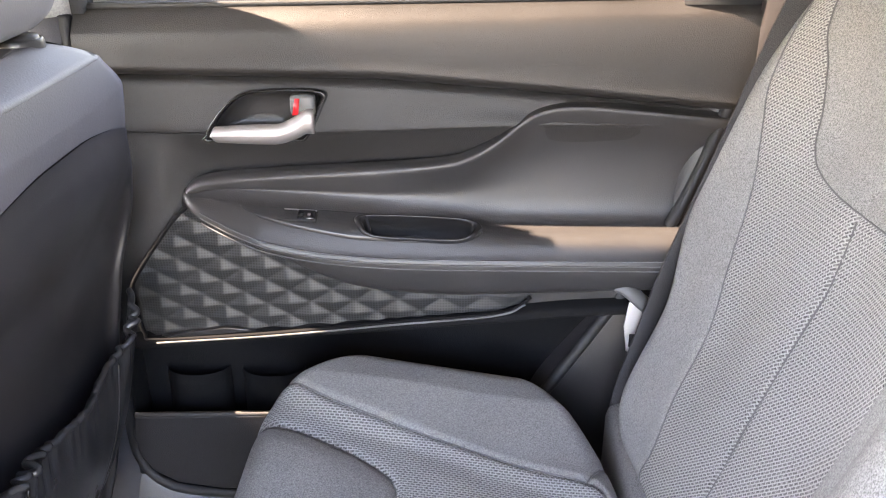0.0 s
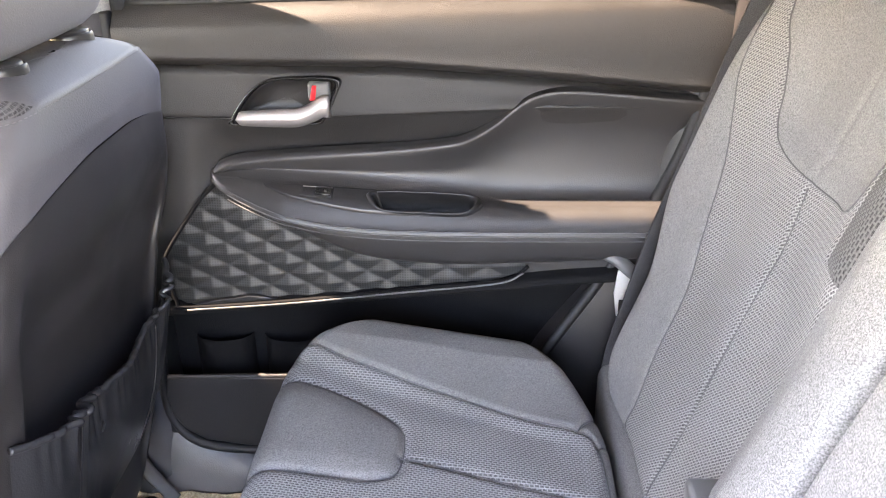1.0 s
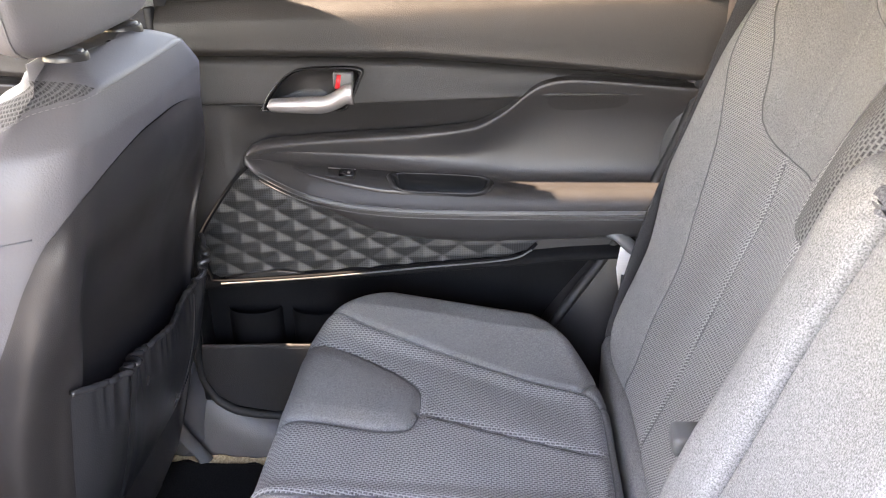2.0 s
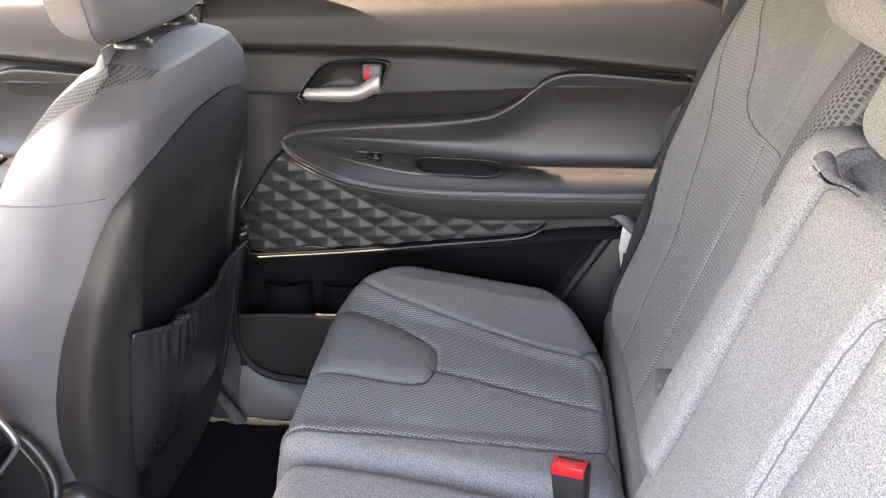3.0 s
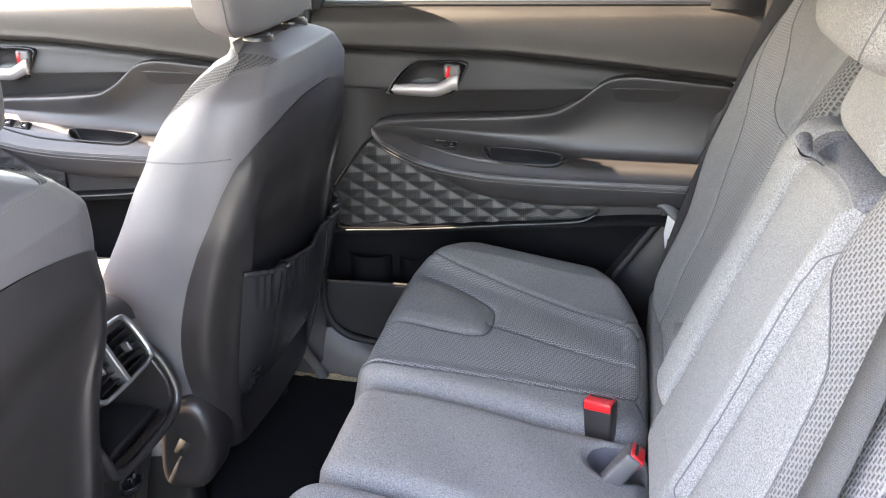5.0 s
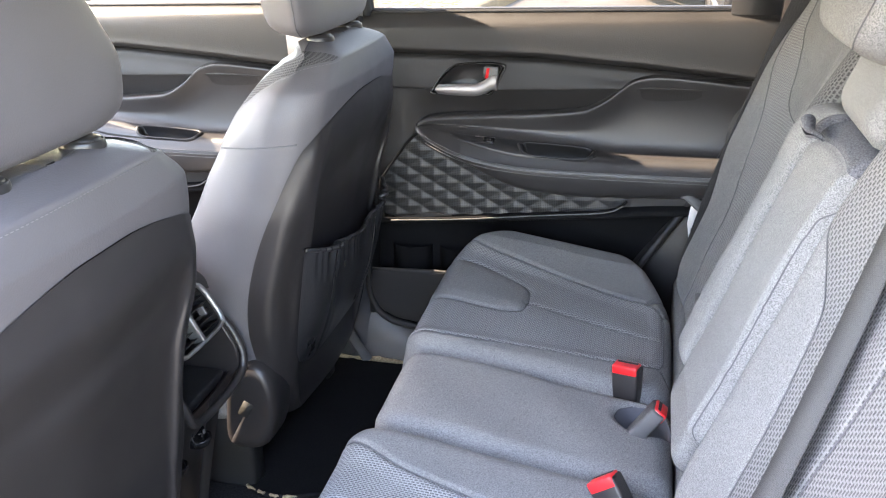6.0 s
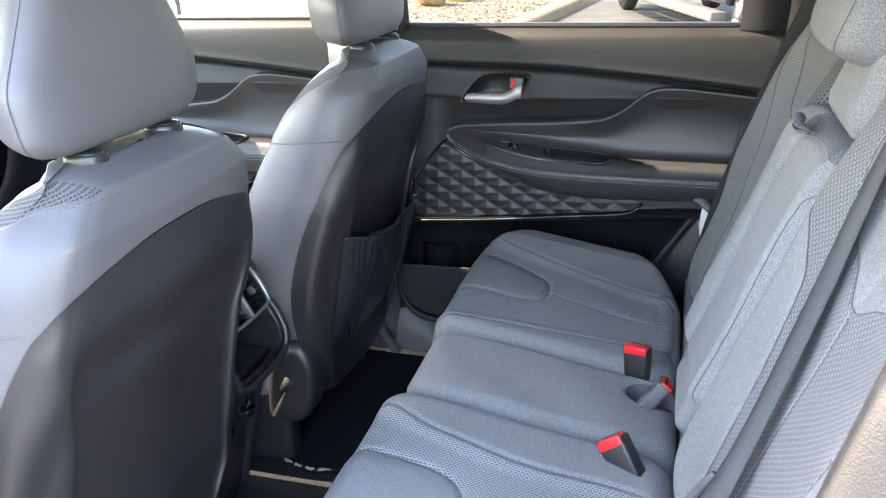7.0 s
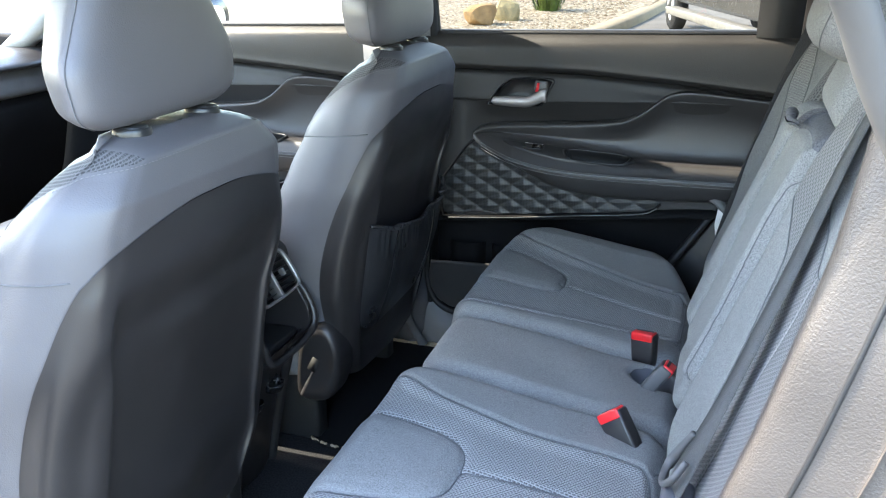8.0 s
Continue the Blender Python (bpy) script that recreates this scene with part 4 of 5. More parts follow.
def door(name, dx, label, glass, handle_dx=0.0, cup_dx=0.0, grille_end=1.0):
    d = thing(name, label, "car door", (dx - 0.1, 1.1, 0.5), "passenger side doors")
    add = lambda pname, me, mat, note="", parent=None: part(pname, moved(me, dx), mat, parent or d, note)
    X0, X1 = -0.485, 0.36
    xs = np.linspace(X0, X1, 110)
    add("upper_trim", loft([[(x, y, z) for y, z in smooth_line([(1.110, sill_line(x) - 0.03), (1.100, sill_line(x) - 0.002), (1.088, sill_line(x) - 0.002), (1.075, sill_line(x) - 0.010), (1.0645, sill_line(x) - 0.022), (1.0595, (sill_line(x) + lip_line(x)) / 2 + 0.004), (1.0585, lip_line(x) + 0.016), (1.0585, lip_line(x) + 0.003), (1.070, lip_line(x) - 0.006), (1.090, lip_line(x) - 0.010)], 5)] for x in xs]), DOOR_UP, "grained dark grey upper trim")
    # handle panel: proud above its fold, falling back below
    rows = []
    for x in xs:
        f = 1.113 + 0.010 * np.clip((x + 0.2) / 0.3, 0, 1)
        k = np.clip((x + 0.40) / 0.06, 0, 1)
        rows.append([(x, y, z) for y, z in smooth_line([(1.090, lip_line(x) - 0.009), (1.076, lip_line(x) - 0.018), (1.073, lip_line(x) - 0.035), (1.066, f + 0.006), (1.069 + 0.003 * k, f - 0.004), (1.066 + 0.030 * k, 1.065), (1.066 + 0.030 * k, 1.02), (1.062, 0.95), (1.0595, max(0.875, low_line(x) + 0.03)), (1.0575, low_line(x) + 0.008)], 5)])
    bez = shape([(-0.331, 1.113), (-0.311, 1.142), (-0.285, 1.163), (-0.253, 1.169), (-0.184, 1.168), (-0.186, 1.145), (-0.203, 1.113), (-0.222, 1.105), (-0.326, 1.104)], 5) + np.array([handle_dx, 0])
    rows = np.array(rows)
    flat = rows.reshape(-1, 3)
    (va, ta, fa), _ = split_many(flat, flat[:, [0, 2]].copy(), grid_faces(*rows.shape[:2]), [], -inside(flat[:, 0], flat[:, 2], bez))
    add("middle_panel", mesh_of("middle_panel", va, fa, ta), DOOR)
    add("panel_seam", tube([(-0.487, 1.0685, 1.113), (-0.41, 1.0675, 1.1125), (-0.333, 1.0665, 1.112)], 0.0014, 6), BLACK)
    # armrest, cut open for the pull cup
    arm_x = np.concatenate([TIP + 0.12 * np.linspace(0, 1, 50) ** 2, np.linspace(-0.25, X1, 150)])
    rows = np.array([[(x, y, z) for y, z in arm_profile(x)] for x in arm_x])
    k = np.tile((np.arange(rows.shape[1]) - 25) / 10.0, len(arm_x))
    loop = shape(CUP_LOOP, 6) + np.array([cup_dx, 0])
    flat = rows.reshape(-1, 3)
    field = -inside(flat[:, 0], k * 0.1, np.array(loop) * [1, 0.1])
    (va, ta, fa), _ = split_many(flat, flat[:, [0, 2]].copy(), grid_faces(*rows.shape[:2]), [], field)
    add("armrest", mesh_of("armrest", va, fa, ta), DOOR_SOFT, "padded dark vinyl armrest with stitched edge")
    for lift, mat in ((0.0075, THREAD_DARK), (0.0005, THREAD_DARK), (-0.0065, THREAD_DARK)):
        line = [(x, reach(x) - 0.0012 + abs(lift) * 0.12, arm_edge(x) + lift) for x in np.linspace(-0.345, X1, 60)]
        add("stitch_row", tube(line, 0.0009, 6, n=2), mat)
    # switch plate, window switch and pull cup on the armrest
    plate_x = np.linspace(-0.292, 0.024, 90)
    plate_rows, ks = [], []
    for x in plate_x:
        t = (x + 0.292) / 0.316
        half = 0.5 * (1 - abs(2 * t - 1) ** 5) ** 0.5 * (0.55 + 0.45 * min(1, t * 2.2))
        line = np.linspace(0.40 - half * 0.62, 0.40 + half * 0.70, 22)
        ks += list(line)
        plate_rows.append([on_shelf(x, q, 0.0028 if 0 < i < 21 else -0.001) for i, q in enumerate(line)])
    plate_rows = np.array(plate_rows)
    flat = plate_rows.reshape(-1, 3)
    field = -inside(flat[:, 0], np.array(ks) * 0.1, np.array(loop) * [1, 0.1])
    (va, ta, fa), _ = split_many(flat, flat[:, [0, 2]].copy(), grid_faces(*plate_rows.shape[:2]), [], field)
    add("switch_plate", mesh_of("switch_plate", va, fa, ta), GLOSS_SOFT, "satin black switch plate")
    # window switches: a slot, a rocker with a bright edge, a small mark
    spots = (-0.215,) if dx == 0 else (-0.265, -0.225, -0.185)
    for at_x in spots:
        c = Vector(on_shelf(at_x, 0.40, 0.0036))
        tilt_m = Matrix.Translation(c) @ Matrix.Rotation(radians(32), 4, "X") @ Matrix.Rotation(radians(-4), 4, "Z")
        wide = 1.0 if dx == 0 else 0.7
        def bit(lo, hi, bevel=0.0006):
            bm = box((lo[0] * wide, lo[1], lo[2]), (hi[0] * wide, hi[1], hi[2]), bevel, 1)
            bm.transform(tilt_m)
            return bm
        sw = add("window_switch", bit((-0.027, -0.0085, -0.004), (0.024, 0.0085, 0.0012)), BLACK)
        add("switch_key", bit((-0.001, -0.0075, 0.001), (0.0225, 0.0070, 0.0050), 0.0015), GLOSS, "", sw)
        add("switch_rim", bit((-0.020, 0.0068, 0.0012), (0.0235, 0.0080, 0.0036), 0.0004), CHROME, "thin chrome switch edge", sw)
        add("switch_mark", bit((0.0125, -0.0030, 0.0050), (0.0165, 0.0012, 0.0056), 0.0), THREAD, "white window mark", sw)
    # pull cup: raised rim and a hollow tub let into the armrest
    cx, ck = -0.058 + cup_dx, 0.42
    tub = []
    for grow, drop in ((1.10, -0.001), (1.07, 0.0040), (1.02, 0.0060), (0.97, 0.0040), (0.94, -0.004), (0.88, -0.030), (0.4, -0.032), (0.05, -0.032)):
        tub.append([on_shelf(cx + (x - cx) * grow, ck + (q - ck) * grow, drop) for x, q in np.vstack([loop, loop[:1]])])
    add("pull_cup", loft(tub), CUP, "deep black pull cup with raised rim")
    # speaker grille: staggered facets, perforated
    outline = [(-0.366, 1.016), (-0.391, 0.992), (-0.443, 0.917), (-0.449, 0.89), (-0.447, 0.828), (-0.424, 0.814), (-0.269, 0.828), (-0.1, 0.848), (0.045, 0.866), (0.087, 0.882), (0.10, 0.905), (-0.02, 0.908), (-0.163, 0.93), (-0.292, 0.99)]
    outline = [(min(x, grille_end), z) for x, z in outline]
    gx, gz = np.meshgrid(np.linspace(-0.455, 0.105, 340), np.linspace(0.815, 1.02, 140), indexing="ij")
    # staggered lozenges, each a low peak whose point sits below its middle
    u, v = (gx + 0.45) / 0.060, (gz - 0.81 - 0.05 * (gx + 0.45)) / 0.037
    peak = np.zeros_like(u)
    for shift in (0.0, 0.5):
        du, dv = (u + shift) % 1 - 0.5, (v + shift) % 1 - 0.5
        up = np.where(dv > -0.04, (dv + 0.04) / 0.54, (-0.04 - dv) / 0.46)
        peak = np.maximum(peak, 1 - np.abs(du) / 0.5 - up)
    size = 1.0 - 0.35 * np.clip((gx + 0.25) / 0.35, 0, 1)
    for _ in range(3):
        peak[1:-1, 1:-1] = (peak[1:-1, 1:-1] * 2 + peak[2:, 1:-1] + peak[:-2, 1:-1] + peak[1:-1, 2:] + peak[1:-1, :-2]) / 6
    v3 = np.stack([gx, 1.0515 - 0.0042 * size * np.clip(peak, 0, 1), gz], -1).reshape(-1, 3)
    (vg, tg, fg), _ = split_many(v3, v3[:, [0, 2]].copy(), grid_faces(*gx.shape), [], inside(v3[:, 0], v3[:, 2], outline))
    add("speaker_grille", mesh_of("speaker_grille", vg, fg, tg, smooth=True), GRILLE, "perforated black grille of staggered lozenges")
    add("grille_backing", plate(outline, 1, 1.0545, 1.058, 0), BLACK)
    low_rim = [(-0.366, 1.047, 1.018), (-0.392, 1.046, 0.992), (-0.446, 1.044, 0.917), (-0.453, 1.043, 0.89), (-0.447, 1.042, 0.831), (-0.425, 1.041, 0.819), (-0.269, 1.041, 0.831), (-0.1, 1.041, 0.851), (0.045, 1.041, 0.868), (0.075, 1.041, 0.878), (0.092, 1.043, 0.893)]
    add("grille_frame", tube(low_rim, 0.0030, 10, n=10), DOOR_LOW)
    strip = [(-0.43, 1.0375, 0.815), (-0.269, 1.0375, 0.829), (-0.1, 1.0375, 0.849), (0.045, 1.0375, 0.866), (0.085, 1.039, 0.883)]
    add("trim_strip", tube(strip, 0.0015, 8, n=8), STRIP, "thin satin trim strip")
    add("trim_blade", plate([(-0.424, 0.8235), (-0.335, 0.8385), (-0.318, 0.8375), (-0.290, 0.8335), (-0.410, 0.8195)], 1, 1.0425, 1.050, 0.0015), GLOSS_SOFT, "glossy black blade at the foot of the grille")
    # lower panel with the hollow behind the map pocket
    rows = []
    for x in xs:
        l = low_line(x)
        rows.append([(x, y, z) for y, z in smooth_line([(1.0575, l + 0.020), (1.0450, l + 0.013), (1.041, l + 0.005), (1.044, l), (1.066, l - 0.005), (1.098, l - 0.014), (1.112, 0.76), (1.113, 0.70), (1.110, 0.62), (1.075, 0.54)], 4)])
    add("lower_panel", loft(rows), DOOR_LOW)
    wall = [(-0.480, 0.690), (-0.486, 0.655), (-0.482, 0.622), (-0.465, 0.592), (-0.43, 0.570), (-0.365, 0.560), (0.02, 0.556), (0.10, 0.70), (-0.281, 0.697)]
    pocket = add("map_pocket", plate(wall, 1, 1.034, 1.044, 0.003), DOOR_POCKET, "moulded door pocket wall")
    add("pocket_rim", tube([(-0.480, 1.039, 0.690), (-0.281, 1.039, 0.697), (-0.1, 1.039, 0.699), (0.10, 1.039, 0.70)], 0.0045, 8), DOOR, "", pocket)
    for x in (-0.40, -0.285):
        arc = [(x + 0.048 * math.cos(a), 1.110 - 0.032 * math.sin(a)) for a in np.linspace(0, math.pi, 17)]
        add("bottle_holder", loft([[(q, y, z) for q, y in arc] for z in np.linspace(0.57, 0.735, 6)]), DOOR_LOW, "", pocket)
    # handle
    mid_b = np.mean(bez, axis=0)
    ring = lambda k, y: [(mid_b[0] + (x - mid_b[0]) * k, y, mid_b[1] + (z - mid_b[1]) * k) for x, z in np.vstack([bez, bez[:1]])]
    bezel = add("handle_bezel", loft([ring(1.06, 1.074), ring(1.05, 1.0655), ring(1.02, 1.0640), ring(0.98, 1.0660), ring(0.93, 1.0700)]), GLOSS, "black handle surround")
    add("handle_cup", loft([ring(0.94, 1.0690), ring(0.90, 1.080), ring(0.80, 1.092), ring(0.4, 1.098), ring(0.0004, 1.098)]), HANDLE_CUP, "hollow behind the handle", bezel)
    rows = []
    for t in np.linspace(0, 1, 40):
        x = -0.324 + handle_dx + 0.132 * t
        up = 0.024 * np.clip((t - 0.62) / 0.3, 0, 1) ** 1.6
        h = 0.0100 + 0.0035 * math.sin(min(1, t * 1.6) * math.pi / 2) + 0.003 * np.clip((t - 0.68) / 0.3, 0, 1)
        h *= (1 - (1 - min(1, t / 0.06)) ** 2) ** 0.5 * 0.9 + 0.1
        rows.append([(x, 1.057 + 0.004 * t - 0.0085 * math.cos(a), 1.1150 + up * 0.7 + h * math.sin(a)) for a in np.linspace(0, 2 * math.pi, 21)])
    add("handle", loft(rows, caps=True), CHROME, "satin chrome pull handle", bezel)
    lock = add("lock_tab", box((-0.222 + handle_dx, 1.062, 1.138), (-0.190 + handle_dx, 1.078, 1.165), 0.005, 3), PALE_GREY, "grey lock tab", bezel)
    add("lock_mark", plate([(x + handle_dx, z) for x, z in [(-0.219, 1.140), (-0.2145, 1.161), (-0.2085, 1.161), (-0.2115, 1.140)]], 1, 1.0605, 1.063, 0), RED, "red unlocked mark", bezel)
    # window: glass leans in with the roof
    lean = lambda z: 1.094 - 0.24 * (z - 1.26)
    add("window_seal", tube([(X0, 1.092, sill_line(X0) + 0.001), (0, 1.092, sill_line(0) + 0.001), (X1, 1.092, sill_line(X1) + 0.001)], 0.0045, 8), BLACK)
    add("outer_strip", tube([(X0, 1.108, sill_line(X0) + 0.004), (0, 1.108, sill_line(0) + 0.004), (X1, 1.108, sill_line(X1) + 0.004)], 0.004, 8), SATIN, "bright outer window strip")
    g = add("window_glass", loft([[(x, lean(z), z) for x in (X0, 0, X1)] for z in (1.255, 1.43, 1.60)]), glass, "tinted side window")
    g.visible_shadow = False
    add("window_frame", loft([[(x, lean(z) + b, z) for x, b in [(-0.498, 0.012), (-0.498, -0.014), (-0.472, -0.014), (-0.468, 0.012)]] for z in (1.24, 1.42, 1.60)]), BLACK, "black window frame post")
    add("outer_skin", box((X0 - 0.015, 1.125, 0.46), (X1 + 0.03, 1.165, 1.262), 0.012), PAINT, "dark outer door skin")
    add("front_edge", box((X0 - 0.016, 1.062, 0.56), (X0 - 0.002, 1.13, 1.262), 0.004), BLACK, "black front edge of the door")
    if dx == 0:
        add("quarter_cover", loft([[(x, lean(z) + b, z) for x, b in [(0.264, 0.01), (0.264, -0.012), (0.37, -0.012), (0.37, 0.01)]] for z in (1.276, 1.42, 1.60)]), BLACK, "black cover at the rear of the window")
        # rubber round the door's edge
        add("edge_seal", tube([(-0.480, 1.056, 1.20), (-0.484, 1.052, 0.95), (-0.489, 1.050, 0.78), (-0.492, 1.046, 0.66), (-0.484, 1.044, 0.605), (-0.455, 1.042, 0.567), (-0.40, 1.042, 0.550), (-0.25, 1.042, 0.545), (-0.02, 1.042, 0.545), (0.055, 1.046, 0.63), (0.125, 1.054, 0.742), (0.228, 1.064, 0.905), (0.30, 1.07, 1.05), (0.355, 1.075, 1.24)], 0.0085, 10, n=8), BLACK, "black rubber edge seal")
    return d


DOOR_POCKET = grained("door_pocket_plastic", (0.017, 0.0165, 0.018), 0.5, 700, 0.3, 0.1, 0.35)
PAINT = grained("body_paint", (0.05, 0.05, 0.055), 0.25, 60, 0.02, 0.1)
THREAD_DARK = material("dark_thread", (0.10, 0.10, 0.10), 0.7)
CUP = grained("black_cup_plastic", (0.012, 0.012, 0.013), 0.38, 500, 0.15)
HANDLE_CUP = grained("dark_handle_cup", (0.030, 0.028, 0.028), 0.32, 400, 0.1)
STRIP = grained("grey_satin_strip", (0.10, 0.098, 0.096), 0.42, 300, 0.05)
SATIN = material("satin_grey_metal", (0.32, 0.32, 0.32), 0.4, 0.8)
GRILLE = material("perforated_grille", (0.035, 0.036, 0.038), 0.46, 0, 0.42)
uv_n = node(GRILLE, "ShaderNodeUVMap").outputs["UV"]
holes = node(GRILLE, "ShaderNodeTexVoronoi", Scale=260.0, Randomness=0.0)
wire(GRILLE, uv_n, holes.inputs["Vector"])
wire(GRILLE, ramp(GRILLE, holes.outputs["Distance"], [(0.28, (0.004, 0.004, 0.004)), (0.42, (0.034, 0.035, 0.036))]), shaded(GRILLE).inputs["Base Color"])


def pane(name, tint, rough=0.0):
    m = bpy.data.materials.new(name)
    m.use_nodes = True
    nt = m.node_tree
    nt.nodes.remove(nt.nodes["Principled BSDF"])
    clear, gloss, mix, fres = (nt.nodes.new(k) for k in ("ShaderNodeBsdfTransparent", "ShaderNodeBsdfGlossy", "ShaderNodeMixShader", "ShaderNodeFresnel"))
    clear.inputs["Color"].default_value = (*tint, 1)
    gloss.inputs["Roughness"].default_value = rough
    fres.inputs["IOR"].default_value = 1.45
    nt.links.new(fres.outputs[0], mix.inputs[0])
    nt.links.new(clear.outputs[0], mix.inputs[1])
    nt.links.new(gloss.outputs[0], mix.inputs[2])
    nt.links.new(mix.outputs[0], nt.nodes["Material Output"].inputs["Surface"])
    return m


PRIVACY = pane("privacy_glass", (0.27, 0.265, 0.245))
CLEAR = pane("clear_glass", (0.80, 0.83, 0.80))
door("rear_door", 0.0, "dark grey closed rear passenger door with padded armrest", PRIVACY)
door("front_door", -0.965, "dark grey closed front passenger door with padded armrest", CLEAR, 0.03, 0.06, -0.12)


# ---------------------------------------------------------------- centre console
con = thing("centre_console", "dark plastic centre console with rear air vents", "console", (-0.7, 0.355, FLOOR_Z))
CY = 0.358
rows = []
for x_back, z, half in [(-0.630, 0.43, 0.070), (-0.615, 0.52, 0.078), (-0.595, 0.62, 0.084), (-0.575, 0.70, 0.090), (-0.548, 0.745, 0.097), (-0.540, 0.750, 0.098)]:
    ring = [(x_back - 0.5, CY - half), (x_back - 0.03, CY - half), (x_back - 0.008, CY - half * 0.86), (x_back, CY - half * 0.5), (x_back + 0.002, CY), (x_back, CY + half * 0.5), (x_back - 0.008, CY + half * 0.86), (x_back - 0.03, CY + half), (x_back - 0.5, CY + half)]
    rows.append([(p[0], p[1], z) for p in smooth_line(ring, 4)])
part("lower_body", loft(rows), SHELL, con)
part("storage_floor", box((-0.68, CY - 0.085, 0.735), (-0.555, CY + 0.085, 0.752), 0.004), BLACK, con)
part("storage_wall", box((-0.70, CY - 0.098, 0.74), (-0.655, CY + 0.098, 0.88), 0.004), BLACK, con)
for s in (-1, 1):
    part("storage_cheek", plate([(-0.70, 0.735), (-0.545, 0.735), (-0.525, 0.760), (-0.530, 0.80), (-0.555, 0.845), (-0.60, 0.87), (-0.70, 0.87)], 1, CY + s * 0.088, CY + s * 0.101, 0.003), SHELL, con)
lip = [(-0.60, CY - 0.098, 0.862), (-0.553, CY - 0.100, 0.842), (-0.524, CY - 0.098, 0.79), (-0.520, CY - 0.085, 0.757), (-0.520, CY - 0.05, 0.746), (-0.520, CY, 0.744), (-0.520, CY + 0.05, 0.746), (-0.520, CY + 0.085, 0.757), (-0.524, CY + 0.098, 0.79), (-0.553, CY + 0.100, 0.842), (-0.60, CY + 0.098, 0.862)]
part("storage_rim", tube(lip, 0.0075, 10, n=6), SHELL, con, "rounded rim of the open tray")
# vent housing, leaning forward
vent_m = Matrix.Translation((-0.556, CY - 0.006, 0.906)) @ Matrix.Rotation(radians(-29), 4, "Y") @ Matrix.Translation((0, 0, -0.0155)) @ Matrix.Diagonal((1, 0.93, 0.645, 1))
def vent_part(name, bm, mat, parent, label=""):
    bm.transform(vent_m)
    return part(name, bm, mat, parent, label)
vent = vent_part("vent_housing", box((-0.14, -0.083, -0.070), (-0.050, 0.083, 0.070), 0.014, 3), SHELL, con)
ring_o = [(0.0, y, z) for y, z in [(-0.060, -0.060), (0, -0.063), (0.058, -0.060), (0.073, -0.045), (0.075, 0.0), (0.070, 0.045), (0.055, 0.060), (0, 0.063), (-0.055, 0.060), (-0.070, 0.045), (-0.075, 0.0), (-0.073, -0.045), (-0.060, -0.060)]]
vent_part("vent_frame", tube(ring_o, 0.0052, 10, n=6), SATIN, vent, "satin silver vent frame")
wall_ring = lambda k, x: [(x, y * k, z * k) for _, y, z in smooth_line(ring_o, 4)]
vent_part("vent_surround", loft([wall_ring(1.0, 0.0), wall_ring(1.06, -0.006), wall_ring(1.10, -0.03), wall_ring(1.10, -0.09)]), SHELL, vent)
vent_part("vent_duct", loft([wall_ring(0.96, 0.0), wall_ring(0.94, -0.045)]), BLACK, vent)
vent_part("vent_back", box((-0.049, -0.070, -0.058), (-0.044, 0.070, 0.058), 0), BLACK, vent)
vent_part("vent_divider", box((-0.02, -0.0045, -0.060), (0.004, 0.0045, 0.060), 0.002), SATIN, vent, "silver divider between the vents")
for s in (-0.0365, 0.0365):
    for k in range(6):
        z = -0.046 + k * 0.0184
        vent_part("slat", box((-0.030, s - 0.031, z - 0.0012), (-0.004, s + 0.031, z + 0.0012), 0.0008, 1), GLOSS_SOFT, vent)
    vent_part("vent_tab", box((-0.006, s - 0.0022, -0.013), (0.007, s + 0.0022, 0.009), 0.001), SATIN, vent, "silver vent tab")
part("console_brow", loft([[(x, y, z - 0.012 * abs((y - CY) / 0.09) ** 3) for x, z in smooth_line([(-0.566, 0.915), (-0.572, 0.934), (-0.592, 0.948), (-0.64, 0.958), (-0.70, 0.958)], 4)] for y in np.linspace(CY - 0.09, CY + 0.09, 13)]), SHELL, con, "rounded top edge over the vents")
part("console_top", box((-1.15, CY - 0.095, 0.86), (-0.66, CY + 0.095, 0.955), 0.02, 3), SHELL, con)
part("armrest_lid", box((-1.0, CY - 0.09, 0.955), (-0.665, CY + 0.09, 0.99), 0.015, 3), VINYL, con)
for y, z in ((CY + 0.018, 0.655), (CY - 0.062, 0.652)):
    x = np.interp(z, [0.62, 0.70], [-0.590, -0.570])
    part("socket_cap", tube([(x - 0.01, y, z), (x + 0.003, y, z), (x + 0.0045, y, z + 0.001)], [0.022, 0.021, 0.018], 24), GLOSS, con, "round black charging socket cover")
    part("socket_mark", tube([(x + 0.006, y - 0.006, z + 0.010), (x + 0.0062, y + 0.004, z + 0.004), (x + 0.006, y - 0.004, z - 0.008)], 0.0009, 6), THREAD, con, "white socket mark")
    part("socket_hinge", box((x + 0.003, y + 0.010, z - 0.002), (x + 0.0065, y + 0.016, z + 0.007), 0.001, 1), THREAD, con)


# ---------------------------------------------------------------- floor mat behind the passenger seat
mat_line = smooth_line([(-0.71, 0.68), (-0.68, 0.62), (-0.65, 0.582), (-0.60, 0.535), (-0.564, 0.510), (-0.52, 0.498), (-0.48, 0.503), (-0.42, 0.525), (-0.32, 0.54), (-0.20, 0.54)], 5)
mat = tagged(thing("floor_mat", "black carpet mat with frayed pale edge on the floor", "floor mat", (-0.45, 0.76, FLOOR_Z)))
part("mat_body", plate([tuple(p) for p in mat_line] + [(-0.20, 1.02), (-0.60, 1.025), (-0.71, 1.0)], 2, FLOOR_Z + 0.011, FLOOR_Z + 0.001, 0.004), MAT, mat)
r_mat = np.random.default_rng(11)
